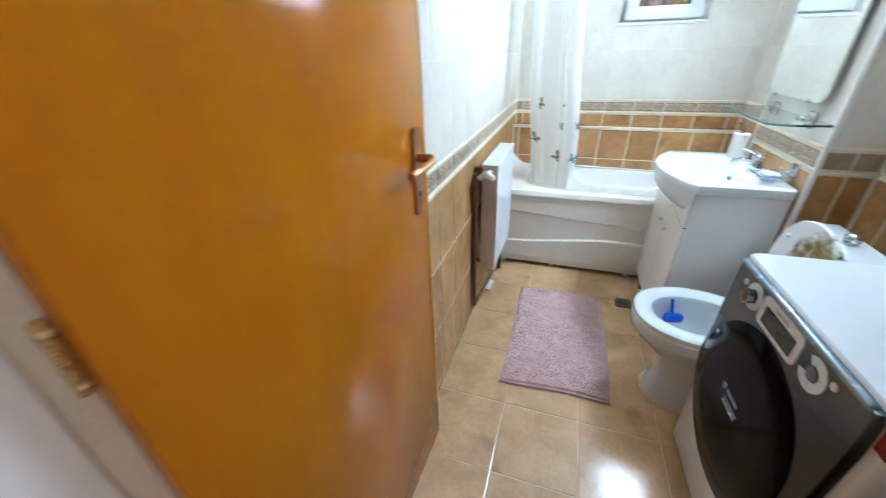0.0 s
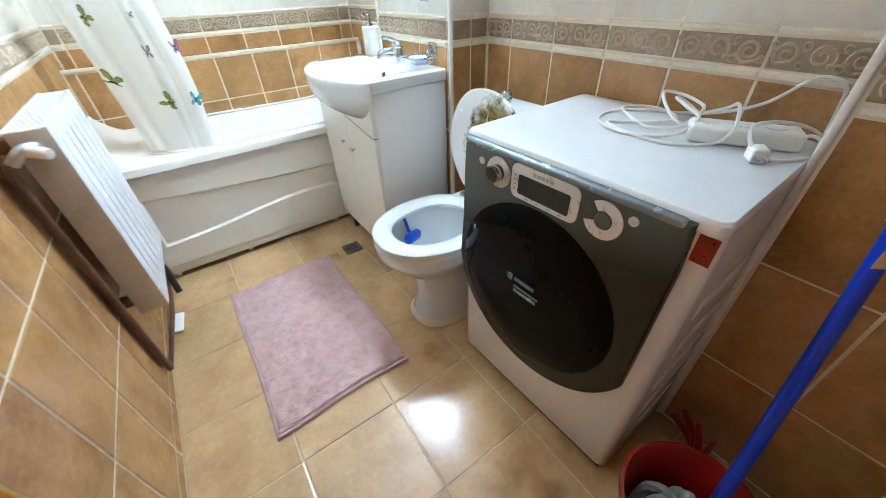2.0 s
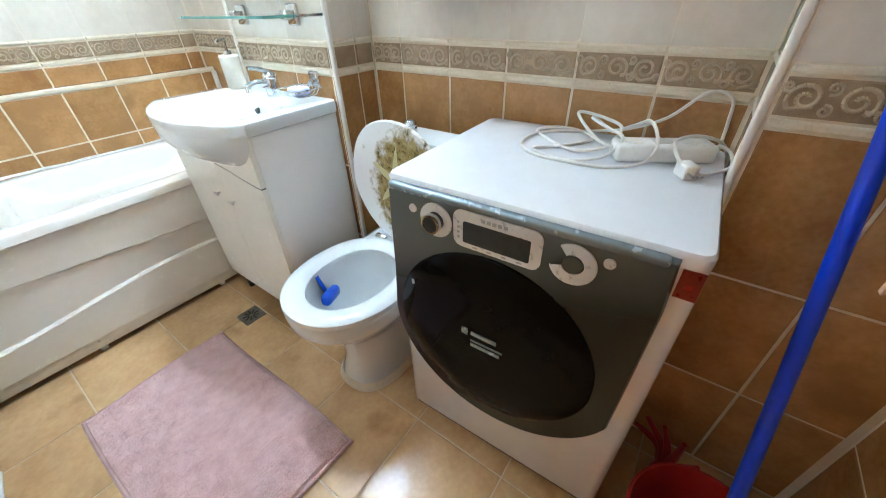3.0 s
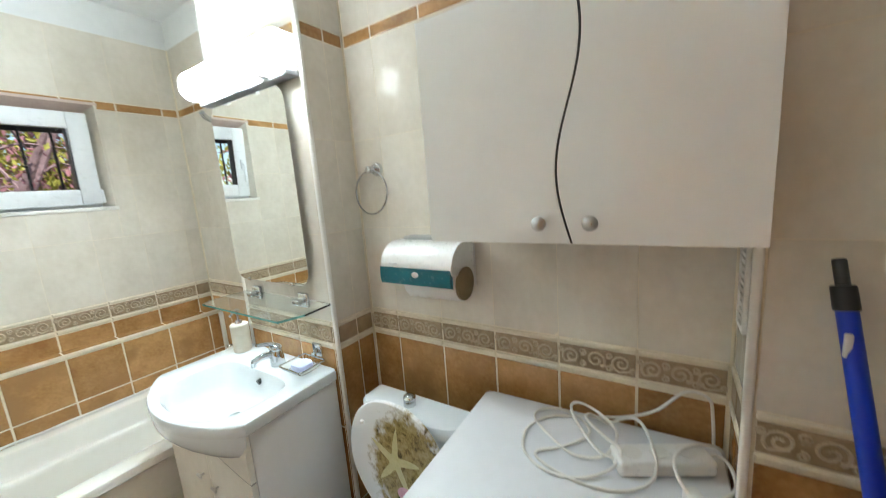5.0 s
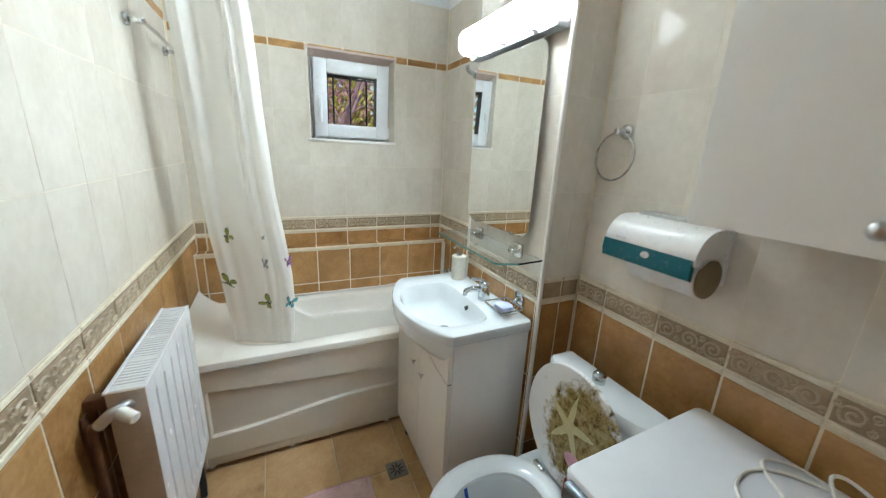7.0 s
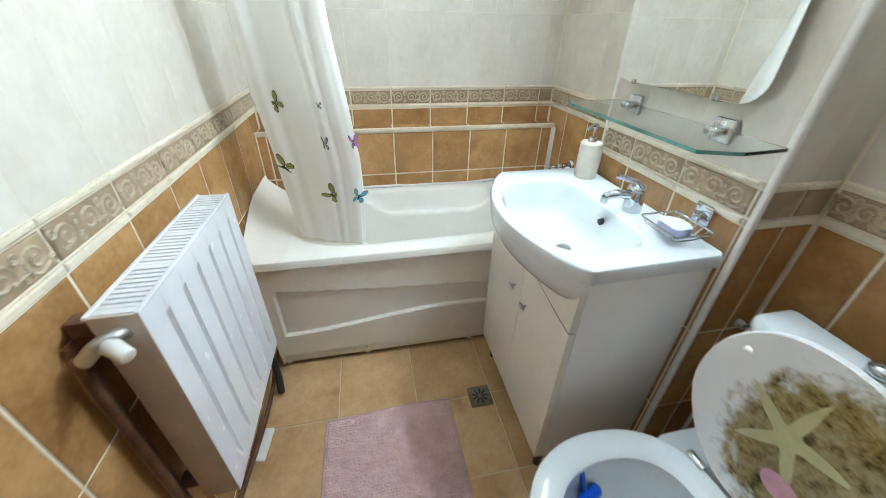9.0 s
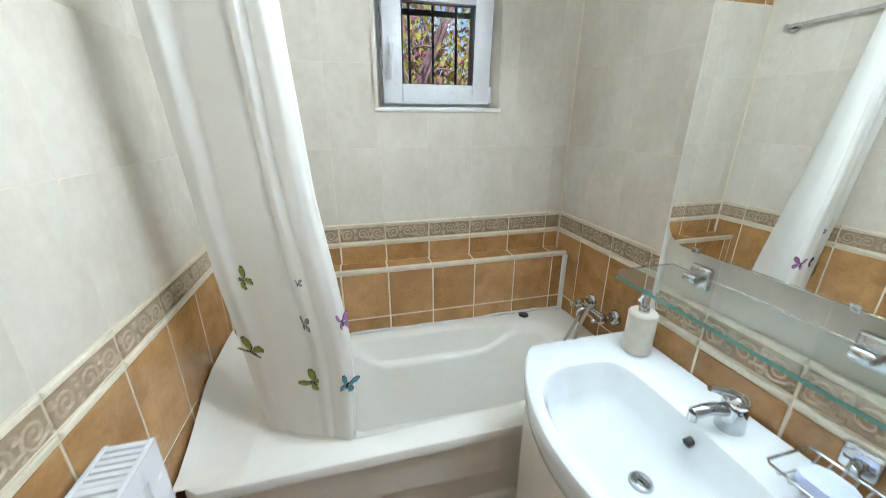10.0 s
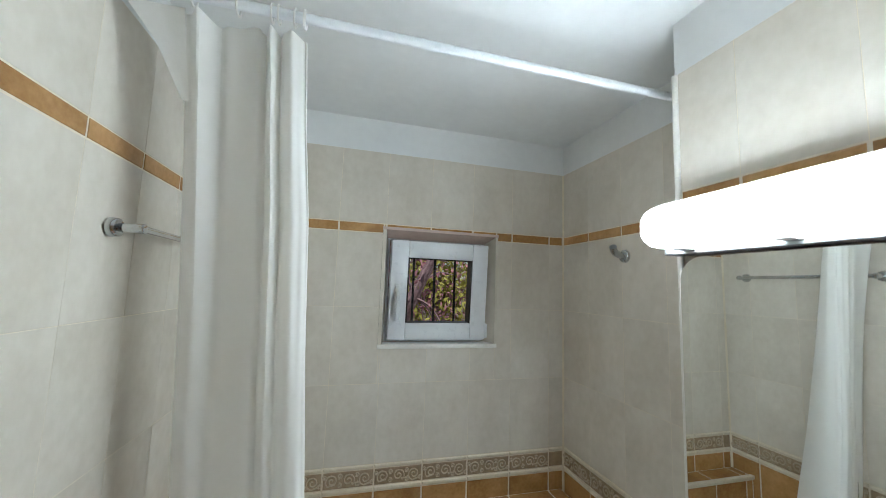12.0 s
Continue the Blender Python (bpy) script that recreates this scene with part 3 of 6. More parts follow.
# ---------------------------------------------------------------- bathtub
tub = thing("bathtub", "white acrylic bathtub with a cream moulded apron", "bathtub", at=(0.8, 2.9, 0))
TX0, TX1, TY0, TY1, TZ = 0.055, XR - 0.007, 2.572, 3.222, 0.572
BN = 144


def by_angle(outline, centre, n):
    """Points of a closed outline at n even angles round a centre."""
    out = []
    m = len(outline)
    for i in range(n):
        a = 2 * math.pi * i / n
        d = (math.cos(a), math.sin(a))
        best = 0.0
        for k in range(m):
            p, q = outline[k], outline[(k + 1) % m]
            ex, ey = q[0] - p[0], q[1] - p[1]
            det = d[0] * -ey + d[1] * ex
            if abs(det) < 1e-9:
                continue
            wx, wy = p[0] - centre[0], p[1] - centre[1]
            t = (wx * -ey + wy * ex) / det
            s = (d[0] * wy - d[1] * wx) / det
            if t > 0 and -1e-6 <= s <= 1 + 1e-6:
                best = max(best, t)
        out.append((centre[0] + best * d[0], centre[1] + best * d[1]))
    return out


BC = (0.80, 2.905)


def tub_ring(i, z, r=0.04):
    return [(x, y, z) for x, y in by_angle(rounded_rect(TX0 + i, TY0 + i, TX1 - i, TY1 - i, r, 8), BC, BN)]


def tub_hollow(z, grow, dx=0.0, scoop=0.0):
    """One level of the hollow; scoop lets the arm rests sink only along the middle."""
    pts = []
    for i in range(BN):
        a = 2 * math.pi * i / BN
        c, s = math.cos(a), math.sin(a)
        rx, ry = 0.60 - grow * 1.1, 0.258 - grow
        waist = 1 - 0.10 * math.exp(-((c - 0.25) / 0.35) ** 2)
        x, y = BC[0] + dx + rx * math.copysign(abs(c) ** 0.5, c), BC[1] + ry * waist * math.copysign(abs(s) ** 0.55, s)
        k = min(1.0, max(0.0, (x - 0.45) / 0.17)) * min(1.0, max(0.0, (1.25 - x) / 0.22))
        k = 1 - scoop * (1 - k * k * (3 - 2 * k))
        pts.append((x, y, TZ - (TZ - z) * k))
    return pts


bm = bmesh.new()
loft(bm, [tub_ring(0.004, TZ - 0.038), tub_ring(0.0, TZ - 0.034), tub_ring(0.0, TZ - 0.010), tub_ring(0.003, TZ - 0.003), tub_ring(0.010, TZ),
          tub_hollow(TZ, -0.012), tub_hollow(TZ - 0.004, -0.003), tub_hollow(TZ - 0.02, 0.004, scoop=0.7), tub_hollow(TZ - 0.085, 0.014, scoop=0.85), tub_hollow(TZ - 0.100, 0.024, scoop=0.85),
          tub_hollow(TZ - 0.101, 0.046, scoop=0.85), tub_hollow(TZ - 0.106, 0.054, scoop=0.83), tub_hollow(TZ - 0.122, 0.060, scoop=0.75), tub_hollow(0.26, 0.085), tub_hollow(0.19, 0.11), tub_hollow(0.165, 0.16)], cap_first=False)
part("basin", bm, ENAMEL, tub)
bm = bmesh.new()
cols, rws = 170, 84
AX0, AX1, AZ0, AZ1, AY = TX0 + 0.018, TX1 - 0.005, 0.075, TZ - 0.038, TY0 + 0.020
grid = []
for j in range(rws + 1):
    row = []
    z = AZ0 + (AZ1 - AZ0) * j / rws
    for i in range(cols + 1):
        x = AX0 + (AX1 - AX0) * i / cols
        up = 0.425 - 0.10 * (x - 0.12) + 0.035 * (x - 0.12) ** 2
        low = 0.185 + 0.055 * (1 - math.cos(math.pi * min(1.2, max(0, x - 0.1) / 0.75))) / 1.0 * 0.62
        inside = min(1, max(0, (x - 0.115) / 0.009)) * min(1, max(0, (up - z) / 0.009)) * min(1, max(0, (z - low) / 0.008))
        inside = inside * inside * (3 - 2 * inside)
        row.append(bm.verts.new((x, AY + 0.013 * inside + 0.02 * (1 - j / rws) * 0.3, z)))
    grid.append(row)
for a, b in zip(grid, grid[1:]):
    for i in range(cols):
        bm.faces.new((a[i], a[i + 1], b[i + 1], b[i]))
part("apron", bm, APRON, tub, "cream apron with a moulded wave")
part("apron_foot", boxed((AX0 + 0.005, AY + 0.012, 0.026), (AX1, AY + 0.026, 0.082), 0.003), APRON, tub)
part("apron_side", boxed((AX0, AY + 0.008, 0.02), (AX0 + 0.012, TY1, AZ1), 0.003), APRON, tub)
for x in (0.095, 0.44, 0.93):
    part("foot_peg", cylinder((x, AY + 0.04, 0.0), (x, AY + 0.04, 0.03), 0.014, seg=12), WHITE_PLASTIC, tub)
for x, z in ((0.44, 0.06), (0.10, 0.505)):
    part("screw", cylinder((x, AY + 0.006, z), (x, AY + 0.018, z), 0.005, seg=10), STEEL, tub)
HEAD = [(2.585, 0.0), (2.64, 0.004), (2.72, 0.026), (2.80, 0.056), (2.88, 0.084), (2.95, 0.100), (3.10, 0.104), (3.205, 0.102)]
bm = bmesh.new()
rows = []
for y, h in HEAD:
    rows.append([bm.verts.new((0.030 + 0.165 * k / 12, y, TZ + 0.001 + h * (1 - k / 12) ** 2.2)) for k in range(13)])
for a, b in zip(rows, rows[1:]):
    for k in range(12):
        bm.faces.new((a[k], a[k + 1], b[k + 1], b[k]))
loft(bm, [[(0.030, y, TZ - 0.02) for y, _ in HEAD], [(0.030, y, TZ + 0.001 + h) for y, h in HEAD]], False, False, False)
bmesh.ops.remove_doubles(bm, verts=bm.verts[:], dist=0.0001)
bmesh.ops.smooth_vert(bm, verts=[v for v in bm.verts if 0.04 < v.co.x < 0.18], factor=0.5, use_axis_x=True, use_axis_y=True, use_axis_z=True)
part("headrest", bm, ENAMEL, tub, "raised white corner of the tub rim")
part("overflow_plug", cylinder((1.295, 3.185, TZ - 0.002), (1.295, 3.185, TZ + 0.006), 0.024, bevel=0.002), DARK, tub, "black overflow plug")
part("waste", cylinder((1.10, 2.9, 0.164), (1.10, 2.9, 0.169), 0.03, bevel=0.001), CHROME, tub)
bm = bmesh.new()
rnd = random.Random(4)
tube(bm, [(0.10 + 0.0708 * k, LY - 0.008, TZ + rnd.uniform(-0.001, 0.007)) for k in range(21)], 0.006, 6, 4)
part("sealant", bm, LIME, tub, "crumbly white sealant")

# tub mixer on the end wall
mixer = thing("bath_mixer", "chrome two-handle bath mixer with a metal shower hose", "tap", at=(1.46, 2.93, 0.71))
WX = XR - 0.006
part("body", tubed([(1.488, 3.00, 0.708), (1.486, 2.93, 0.706), (1.488, 2.86, 0.710)], 0.0115, 14, 4), CHROME, mixer)
for y in (3.005, 2.855):
    part("flange", cylinder((WX, y, 0.712), (WX - 0.014, y, 0.712), 0.034, 0.027, bevel=0.002), CHROME, mixer)
    part("stem", cylinder((WX - 0.012, y, 0.712), (1.478, y, 0.711), 0.017, 0.014, bevel=0.002), CHROME, mixer)
    knob_part = part("handle", cylinder((1.480, y, 0.711), (1.452, y + 0.004, 0.709), 0.0185, 0.0145, 8, 0.003), CHROME, mixer)
    part("lever", cylinder((1.454, y + 0.004, 0.709), (1.424, y + 0.012, 0.704), 0.0075, 0.0095, 12, 0.002), CHROME, knob_part)
part("spout", tubed([(1.486, 2.965, 0.704), (1.462, 2.968, 0.700), (1.440, 2.972, 0.690), (1.432, 2.974, 0.674)], 0.0105, 12), CHROME, mixer)
part("hose", tubed([(1.448, 2.978, 0.690), (1.432, 2.976, 0.63), (1.385, 2.965, 0.56), (1.345, 2.955, 0.47), (1.315, 2.95, 0.33), (1.28, 2.95, 0.215), (1.22, 2.93, 0.185), (1.20, 2.88, 0.185), (1.26, 2.87, 0.20), (1.32, 2.89, 0.34), (1.365, 2.91, 0.50), (1.42, 2.93, 0.64), (1.462, 2.943, 0.715), (1.480, 2.948, 0.722), (1.486, 2.95, 0.710)], 0.0068, 8, 10), STEEL, mixer, "flexible metal hose")
part("hand_shower", tubed([(1.352, 2.925, 0.545), (1.375, 2.912, 0.575), (1.398, 2.895, 0.592), (1.412, 2.885, 0.590)], 0.011, 10, 6, 1.7), CHROME, mixer)

holder = thing("shower_holder", "chrome wall bracket for a hand shower", "bracket", at=(1.51, 2.92, 1.9))
part("rose", cylinder((WX, 2.92, 1.90), (WX - 0.012, 2.92, 1.90), 0.026, 0.022, bevel=0.002), CHROME, holder)
part("fork", tubed([(1.515, 2.92, 1.90), (1.49, 2.92, 1.905), (1.47, 2.915, 1.915), (1.455, 2.905, 1.93)], 0.013, 10, 5), CHROME, holder)

# ---------------------------------------------------------------- curtain, rod, bar
ROD_Y, ROD_Z = 2.60, 2.345
rod = thing("curtain_rod", "white metal shower curtain rod", "curtain rod", at=(0.8, ROD_Y, ROD_Z))
part("pole", cylinder((XL + 0.006, ROD_Y, ROD_Z), (XR - 0.006, ROD_Y, ROD_Z), 0.0115, seg=16), PVC, rod)
for x, s in ((XL + 0.005, 1), (XR - 0.005, -1)):
    part("end_cap", cylinder((x, ROD_Y, ROD_Z), (x + s * 0.016, ROD_Y, ROD_Z), 0.026, 0.018, bevel=0.002), PVC, rod)

CURVE_L = [(2.32, 0.150), (2.10, 0.150), (1.90, 0.153), (1.50, 0.165), (1.10, 0.182), (0.90, 0.205), (0.70, 0.222), (0.57, 0.235)]
CURVE_R = [(2.32, 0.388), (2.10, 0.402), (1.90, 0.420), (1.60, 0.433), (1.29, 0.452), (1.07, 0.480), (0.90, 0.498), (0.78, 0.500), (0.57, 0.487)]
TURN_U = 0.70
FOLDS = [(0.045, 0.022, -0.034), (0.095, 0.022, 0.018), (0.16, 0.07, 0.012), (0.290, 0.016, 0.024), (0.332, 0.018, -0.022), (0.375, 0.016, 0.016), (0.46, 0.05, -0.020), (0.60, 0.04, 0.012), (0.80, 0.06, -0.018), (0.92, 0.05, 0.018)]


def along(curve, z):
    for (z0, x0), (z1, x1) in zip(curve, curve[1:]):
        if z >= z1:
            return x0 + (x1 - x0) * (z0 - z) / (z0 - z1)
    return curve[-1][1]


def curtain_at(u, z):
    """The cloth: a broad front with soft folds, then a turn back over the tub."""
    l, r = along(CURVE_L, z), along(CURVE_R, z)
    top = max(0.0, (z - 0.57) / 1.75)
    v = u + 0.012 * math.sin(2.6 * z) * top
    fold = sum(d * math.exp(-((v - c) / w) ** 2) for c, w, d in FOLDS) * (0.16 + 0.30 * top + 0.54 * top ** 3)
    fold += 0.0030 * math.sin(2 * math.pi * (3.2 * u + 0.12 * math.sin(2.2 * z))) + 0.0016 * math.sin(41 * u + 3 * z) * math.sin(5.3 * z + 9 * u)
    depth = 0.15 * (1 - top) + 0.03
    base = 2.622 + 0.030 * (1 - top)
    if u < TURN_U:
        s = u / TURN_U
        x = l + (r - l) * math.sin(0.5 * math.pi * s) ** 0.93
        y = base - 0.012 * (1 - top) + fold + 0.105 * (1 - s) ** 2 * (1 - top ** 4) + 0.02 * s ** 6
    else:
        s = (u - TURN_U) / (1 - TURN_U)
        x = r - 0.07 * s * s - 0.3 * fold
        y = base + 0.02 + depth * s + 0.4 * fold
    return Vector((x, y, z))


curtain = thing("shower_curtain", "white fabric shower curtain with butterflies drawn aside", "curtain", at=(0.3, 2.62, 0.6))
bm = bmesh.new()
cols, rws = 150, 70
grid = [[bm.verts.new(curtain_at(i / cols, 0.575 + 1.74 * j / rws)) for i in range(cols + 1)] for j in range(rws + 1)]
for a, b in zip(grid, grid[1:]):
    for i in range(cols):
        bm.faces.new((a[i], a[i + 1], b[i + 1], b[i]))
part("cloth", bm, CURTAIN, curtain)
bm = bmesh.new()
loft(bm, [[(0.045, ROD_Y + 0.010, 2.320), (0.100, ROD_Y + 0.020, 2.325), (0.150, ROD_Y + 0.014, 2.322)], [(0.105, ROD_Y + 0.016, 2.24), (0.130, ROD_Y + 0.022, 2.235), (0.160, ROD_Y + 0.014, 2.23)],
          [(0.165, ROD_Y + 0.01, 2.12), (0.170, ROD_Y + 0.012, 2.12), (0.178, ROD_Y + 0.01, 2.12)]], False, False, False)
part("loose_corner", bm, CURTAIN, curtain, "loose hanging corner of the cloth")
for k in range(7):
    u = 0.03 + 0.155 * k
    p = curtain_at(u, 2.31)
    bm = bmesh.new()
    tube(bm, [(p.x, ROD_Y + 0.018 * math.cos(a), ROD_Z - 0.004 + 0.020 * math.sin(a)) for a in [radians(15 * q) for q in range(25)]], 0.0022, 6, 1)
    part("ring", bm, WHITE_PLASTIC, curtain)

INK = surface("print_ink", (0.015, 0.014, 0.012), (0.035, 0.03, 0.025), 0.7, 30)
PRINTS = {"green": surface("print_green", (0.20, 0.24, 0.03), (0.36, 0.38, 0.08), 0.7, 60), "blue": surface("print_blue", (0.05, 0.30, 0.42), (0.22, 0.52, 0.62), 0.7, 60),
          "purple": surface("print_purple", (0.24, 0.07, 0.24), (0.42, 0.18, 0.40), 0.7, 60), "grey": surface("print_grey", (0.22, 0.24, 0.26), (0.40, 0.42, 0.44), 0.7, 60)}


def butterfly(u, z, size, turn, colour, fold=1.0):
    """A printed butterfly that follows the cloth."""
    wings = [[(0, 0.05), (0.25, 0.55), (0.55, 0.75), (0.72, 0.62), (0.60, 0.30), (0.30, 0.05)], [(0, 0.02), (0.35, 0.0), (0.55, -0.18), (0.48, -0.45), (0.28, -0.50), (0.08, -0.2)]]
    c = curtain_at(u, z)
    du = (curtain_at(u + 0.01, z) - c).normalized()
    up = Vector((0, 0, 1))
    nrm = du.cross(up).normalized()
    ca, sa = math.cos(radians(turn)), math.sin(radians(turn))
    def place(a, b, off):
        a, b = a * ca - b * sa, a * sa + b * ca
        w = curtain_at(u, z + b * size) - c
        return c + w + du * a * size + nrm * off
    body = bmesh.new()
    inner = bmesh.new()
    for mirror_x in (1, -fold):
        for wing in wings:
            cx, cy = sum(p[0] for p in wing) / 6, sum(p[1] for p in wing) / 6
            body.faces.new([body.verts.new(place(a * mirror_x, b, 0.004)) for a, b in wing])
            inner.faces.new([inner.verts.new(place((cx + (a - cx) * 0.84) * mirror_x, cy + (b - cy) * 0.84, 0.0055)) for a, b in wing])
    body.faces.new([body.verts.new(place(a, b, 0.006)) for a, b in ((-0.05, -0.25), (0.05, -0.25), (0.06, 0.25), (-0.06, 0.25))])
    ob = part("butterfly_print", body, INK, curtain, "printed %s butterfly" % colour, smooth=False)
    part("wing_colour", inner, PRINTS[colour], ob, smooth=False)


def across(x, z):
    """How far along the cloth's front a place lies."""
    l, r = along(CURVE_L, z), along(CURVE_R, z)
    return TURN_U * 2 / math.pi * math.asin(min(1.0, max(0.0, (x - l) / (r - l))) ** (1 / 0.93))


for x, z, s, t, c, f in ((0.254, 1.080, 0.044, 35, "green", 0.9), (0.390, 0.772, 0.050, 50, "green", 0.75), (0.478, 0.775, 0.042, -20, "blue", 0.7), (0.480, 0.968, 0.038, 5, "purple", 0.45),
                         (0.390, 0.960, 0.036, 0, "grey", 0.35), (0.388, 1.082, 0.016, 0, "grey", 0.35), (0.238, 0.866, 0.056, 60, "green", 0.25)):
    butterfly(across(x, z), z, s, t, c, f)
butterfly(0.90, 0.80, 0.045, 15, "purple", 1)

bar = thing("towel_bar", "chrome towel bar on the tiled wall", "towel bar", at=(0.06, 2.95, 1.86))
for y in (2.70, 3.20):
    part("flange", cylinder((XL + 0.005, y, 1.862), (XL + 0.022, y, 1.862), 0.022, 0.019, bevel=0.003), CHROME, bar)
    part("post", cylinder((XL + 0.02, y, 1.862), (0.088, y, 1.862), 0.009, 0.011, bevel=0.002), CHROME, bar)
part("rail", cylinder((0.08, 2.69, 1.862), (0.08, 3.21, 1.862), 0.0075), CHROME, bar)

# ---------------------------------------------------------------- radiator
rad = thing("radiator", "white steel panel radiator on the tiled wall", "radiator", at=(0.1, 2.16, 0.33))
RY0, RY1, RZ0, RZ1 = 1.935, 2.42, 0.330, 0.905
bm = bmesh.new()
N = 194
prof = []
for i in range(N + 1):
    y = RY0 + (RY1 - RY0) * i / N
    s = (y - RY0 - 0.028) / 0.0725
    g = 0.0
    if 0 < s < 6:
        f = abs(s % 1.0 - 0.5)
        g = min(1.0, max(0.0, (0.115 - f) / 0.05))
    prof.append((y, 0.013 * g))
rows = []
for z, k in ((RZ0, 0.0), (RZ0 + 0.045, 0.0), (RZ0 + 0.075, 1.0), (RZ1 - 0.075, 1.0), (RZ1 - 0.045, 0.0), (RZ1, 0.0)):
    rows.append([bm.verts.new((0.146 - d * k, y, z)) for y, d in prof])
for a, b in zip(rows, rows[1:]):
    for i in range(N):
        bm.faces.new((a[i], a[i + 1], b[i + 1], b[i]))
part("front_panel", bm, RAD_WHITE, rad)
part("back_panel", boxed((0.066, RY0 + 0.01, RZ0), (0.078, RY1 - 0.01, RZ1 - 0.012), 0.003), RAD_WHITE, rad)
# near cover: the shade on this side is put into its brown colour
part("side_cover", boxed((0.070, RY0 - 0.001, RZ0), (0.1455, RY0 + 0.006, RZ1), 0.002), surface("side_shade_brown", (0.46, 0.36, 0.29), (0.62, 0.52, 0.44), 0.5, 9), rad, "side cover with shade in its brown colour")
part("side_cover", boxed((0.066, RY1 - 0.006, RZ0), (0.1455, RY1 + 0.001, RZ1), 0.002), RAD_WHITE, rad)
part("bottom_edge", boxed((0.128, RY0 + 0.006, RZ0), (0.1455, RY1 - 0.006, RZ0 + 0.006)), RAD_WHITE, rad)
frame_in = boxed((0.066, RY0, RZ1 - 0.004), (0.074, RY1, RZ1 + 0.003), 0.001)
box(frame_in, (0.138, RY0, RZ1 - 0.004), (0.1462, RY1, RZ1 + 0.003), 0.001)
part("grille_frame", frame_in, RAD_WHITE, rad)
for k in range(34):
    y = RY0 + 0.006 + k * 0.0141
    part("grille_slat", boxed((0.074, y, RZ1 - 0.006), (0.138, y + 0.0100 + (0.003 if k % 9 == 0 else 0), RZ1 + 0.001)), RAD_WHITE, rad)
part("fin", boxed((0.080, RY0 + 0.02, RZ0 + 0.02), (0.126, RY1 - 0.02, RZ1 - 0.04)), surface("rad_core", (0.10, 0.09, 0.08), (0.20, 0.18, 0.16), 0.7, 30), rad, "dusty steel convector core")
valve = part("valve", tubed([(0.060, 1.905, 0.845), (0.085, 1.910, 0.868), (0.105, 1.925, 0.872), (0.112, 1.94, 0.868)], 0.013, 12), STEEL, rad, "tarnished valve body")
part("valve_cap", cylinder((0.092, 1.918, 0.868), (0.134, 1.890, 0.857), 0.0155, 0.013, bevel=0.004), CORD, valve, "cream plastic valve cap")
for z in (0.86, 0.36):
    part("bracket", boxed((XL + 0.006, 1.945, z), (0.068, 1.975, z + 0.03), 0.003), RUST, rad, "rusty wall bracket")
pipe = thing("heating_pipe", "rusty brown heating pipe along the tiled wall", "pipe", at=(0.05, 1.9, 0))
part("riser", tubed([(0.046, 1.914, 0.085), (0.046, 1.908, 0.40), (0.048, 1.906, 0.80), (0.055, 1.905, 0.85)], 0.0095, 12, 4), RUST, pipe)
part("rear_board", boxed((XL + 0.006, 1.920, 0.10), (0.030, 1.948, 0.86), 0.003), RUST, pipe, "dark stained board behind the pipes")
bm = tubed([(0.046, 1.914, 0.088), (0.052, 2.1, 0.065), (0.06, 2.3, 0.045), (0.062, 2.47, 0.05), (0.070, 2.54, 0.12), (0.064, 2.56, 0.16)], 0.008, 10, 6)
part("floor_run", bm, RUST, pipe)
hose = single("drain_hose", tubed([(0.090, 2.455, 0.02), (0.085, 2.49, 0.10), (0.07, 2.52, 0.17), (0.05, 2.55, 0.14), (0.045, 2.60, 0.05)], 0.014, 10), DARK, "black rubber hose beside the bathtub", "hose")
chip = single("plastic_cover", boxed((-0.022, -0.06, 0.0), (0.022, 0.06, 0.009), 0.003, 2), WHITE_PLASTIC, "white plastic cover plate lying on the floor", "plastic cover")
chip.matrix_world = pose(0.062, 2.245, 0.010, 0, 8, -6)

# ---------------------------------------------------------------- washbasin and its cabinet
VX, VY0, VY1, VZ0, VZ1 = 0.966, 1.966, 2.535, 0.115, 0.8315
vanity = thing("vanity_cabinet", "white washbasin cabinet with two cream doors", "cabinet", at=(1.15, 2.25, 0))
part("side_panel", boxed((VX + 0.018, VY0, VZ0), (XP - 0.013, VY0 + 0.018, VZ1), 0.002), LACQUER, vanity)
part("side_panel", boxed((VX + 0.018, VY1 - 0.018, VZ0), (XP - 0.013, VY1, VZ1), 0.002), LACQUER, vanity)
part("bottom_panel", boxed((VX + 0.018, VY0 + 0.018, VZ0 + 0.005), (XP - 0.013, VY1 - 0.018, VZ0 + 0.023)), LACQUER, vanity)
part("back_panel", boxed((XP - 0.018, VY0 + 0.018, VZ0 + 0.023), (XP - 0.013, VY1 - 0.018, 0.74)), LACQUER, vanity)
YM = 2.243


def sweep_z(y):
    """Height of the slanting joint that parts the right door from the basin front."""
    s = min(1.0, max(0.0, (YM - y) / (YM - VY0)))
    return 0.704 - 0.024 * s * s * (3 - 2 * s) - 0.008 * s


def panel_top(y):
    """The front is cut away behind the bowl."""
    return 0.735 + (VZ1 - 0.735) * min(1.0, max(0.0, (abs(y - 2.243) - 0.195) / 0.03))


def front_panel(y0, y1, low, high, name, parent, x0=VX, x1=VX + 0.017):
    n = 28
    ys = [y0 + (y1 - y0) * k / n for k in range(n + 1)]
    bm = prism(bmesh.new(), [(y, low(y)) for y in ys] + [(y, high(y)) for y in reversed(ys)], x0, x1, "x")
    return part(name, bm, CREAM_LACQUER, parent)


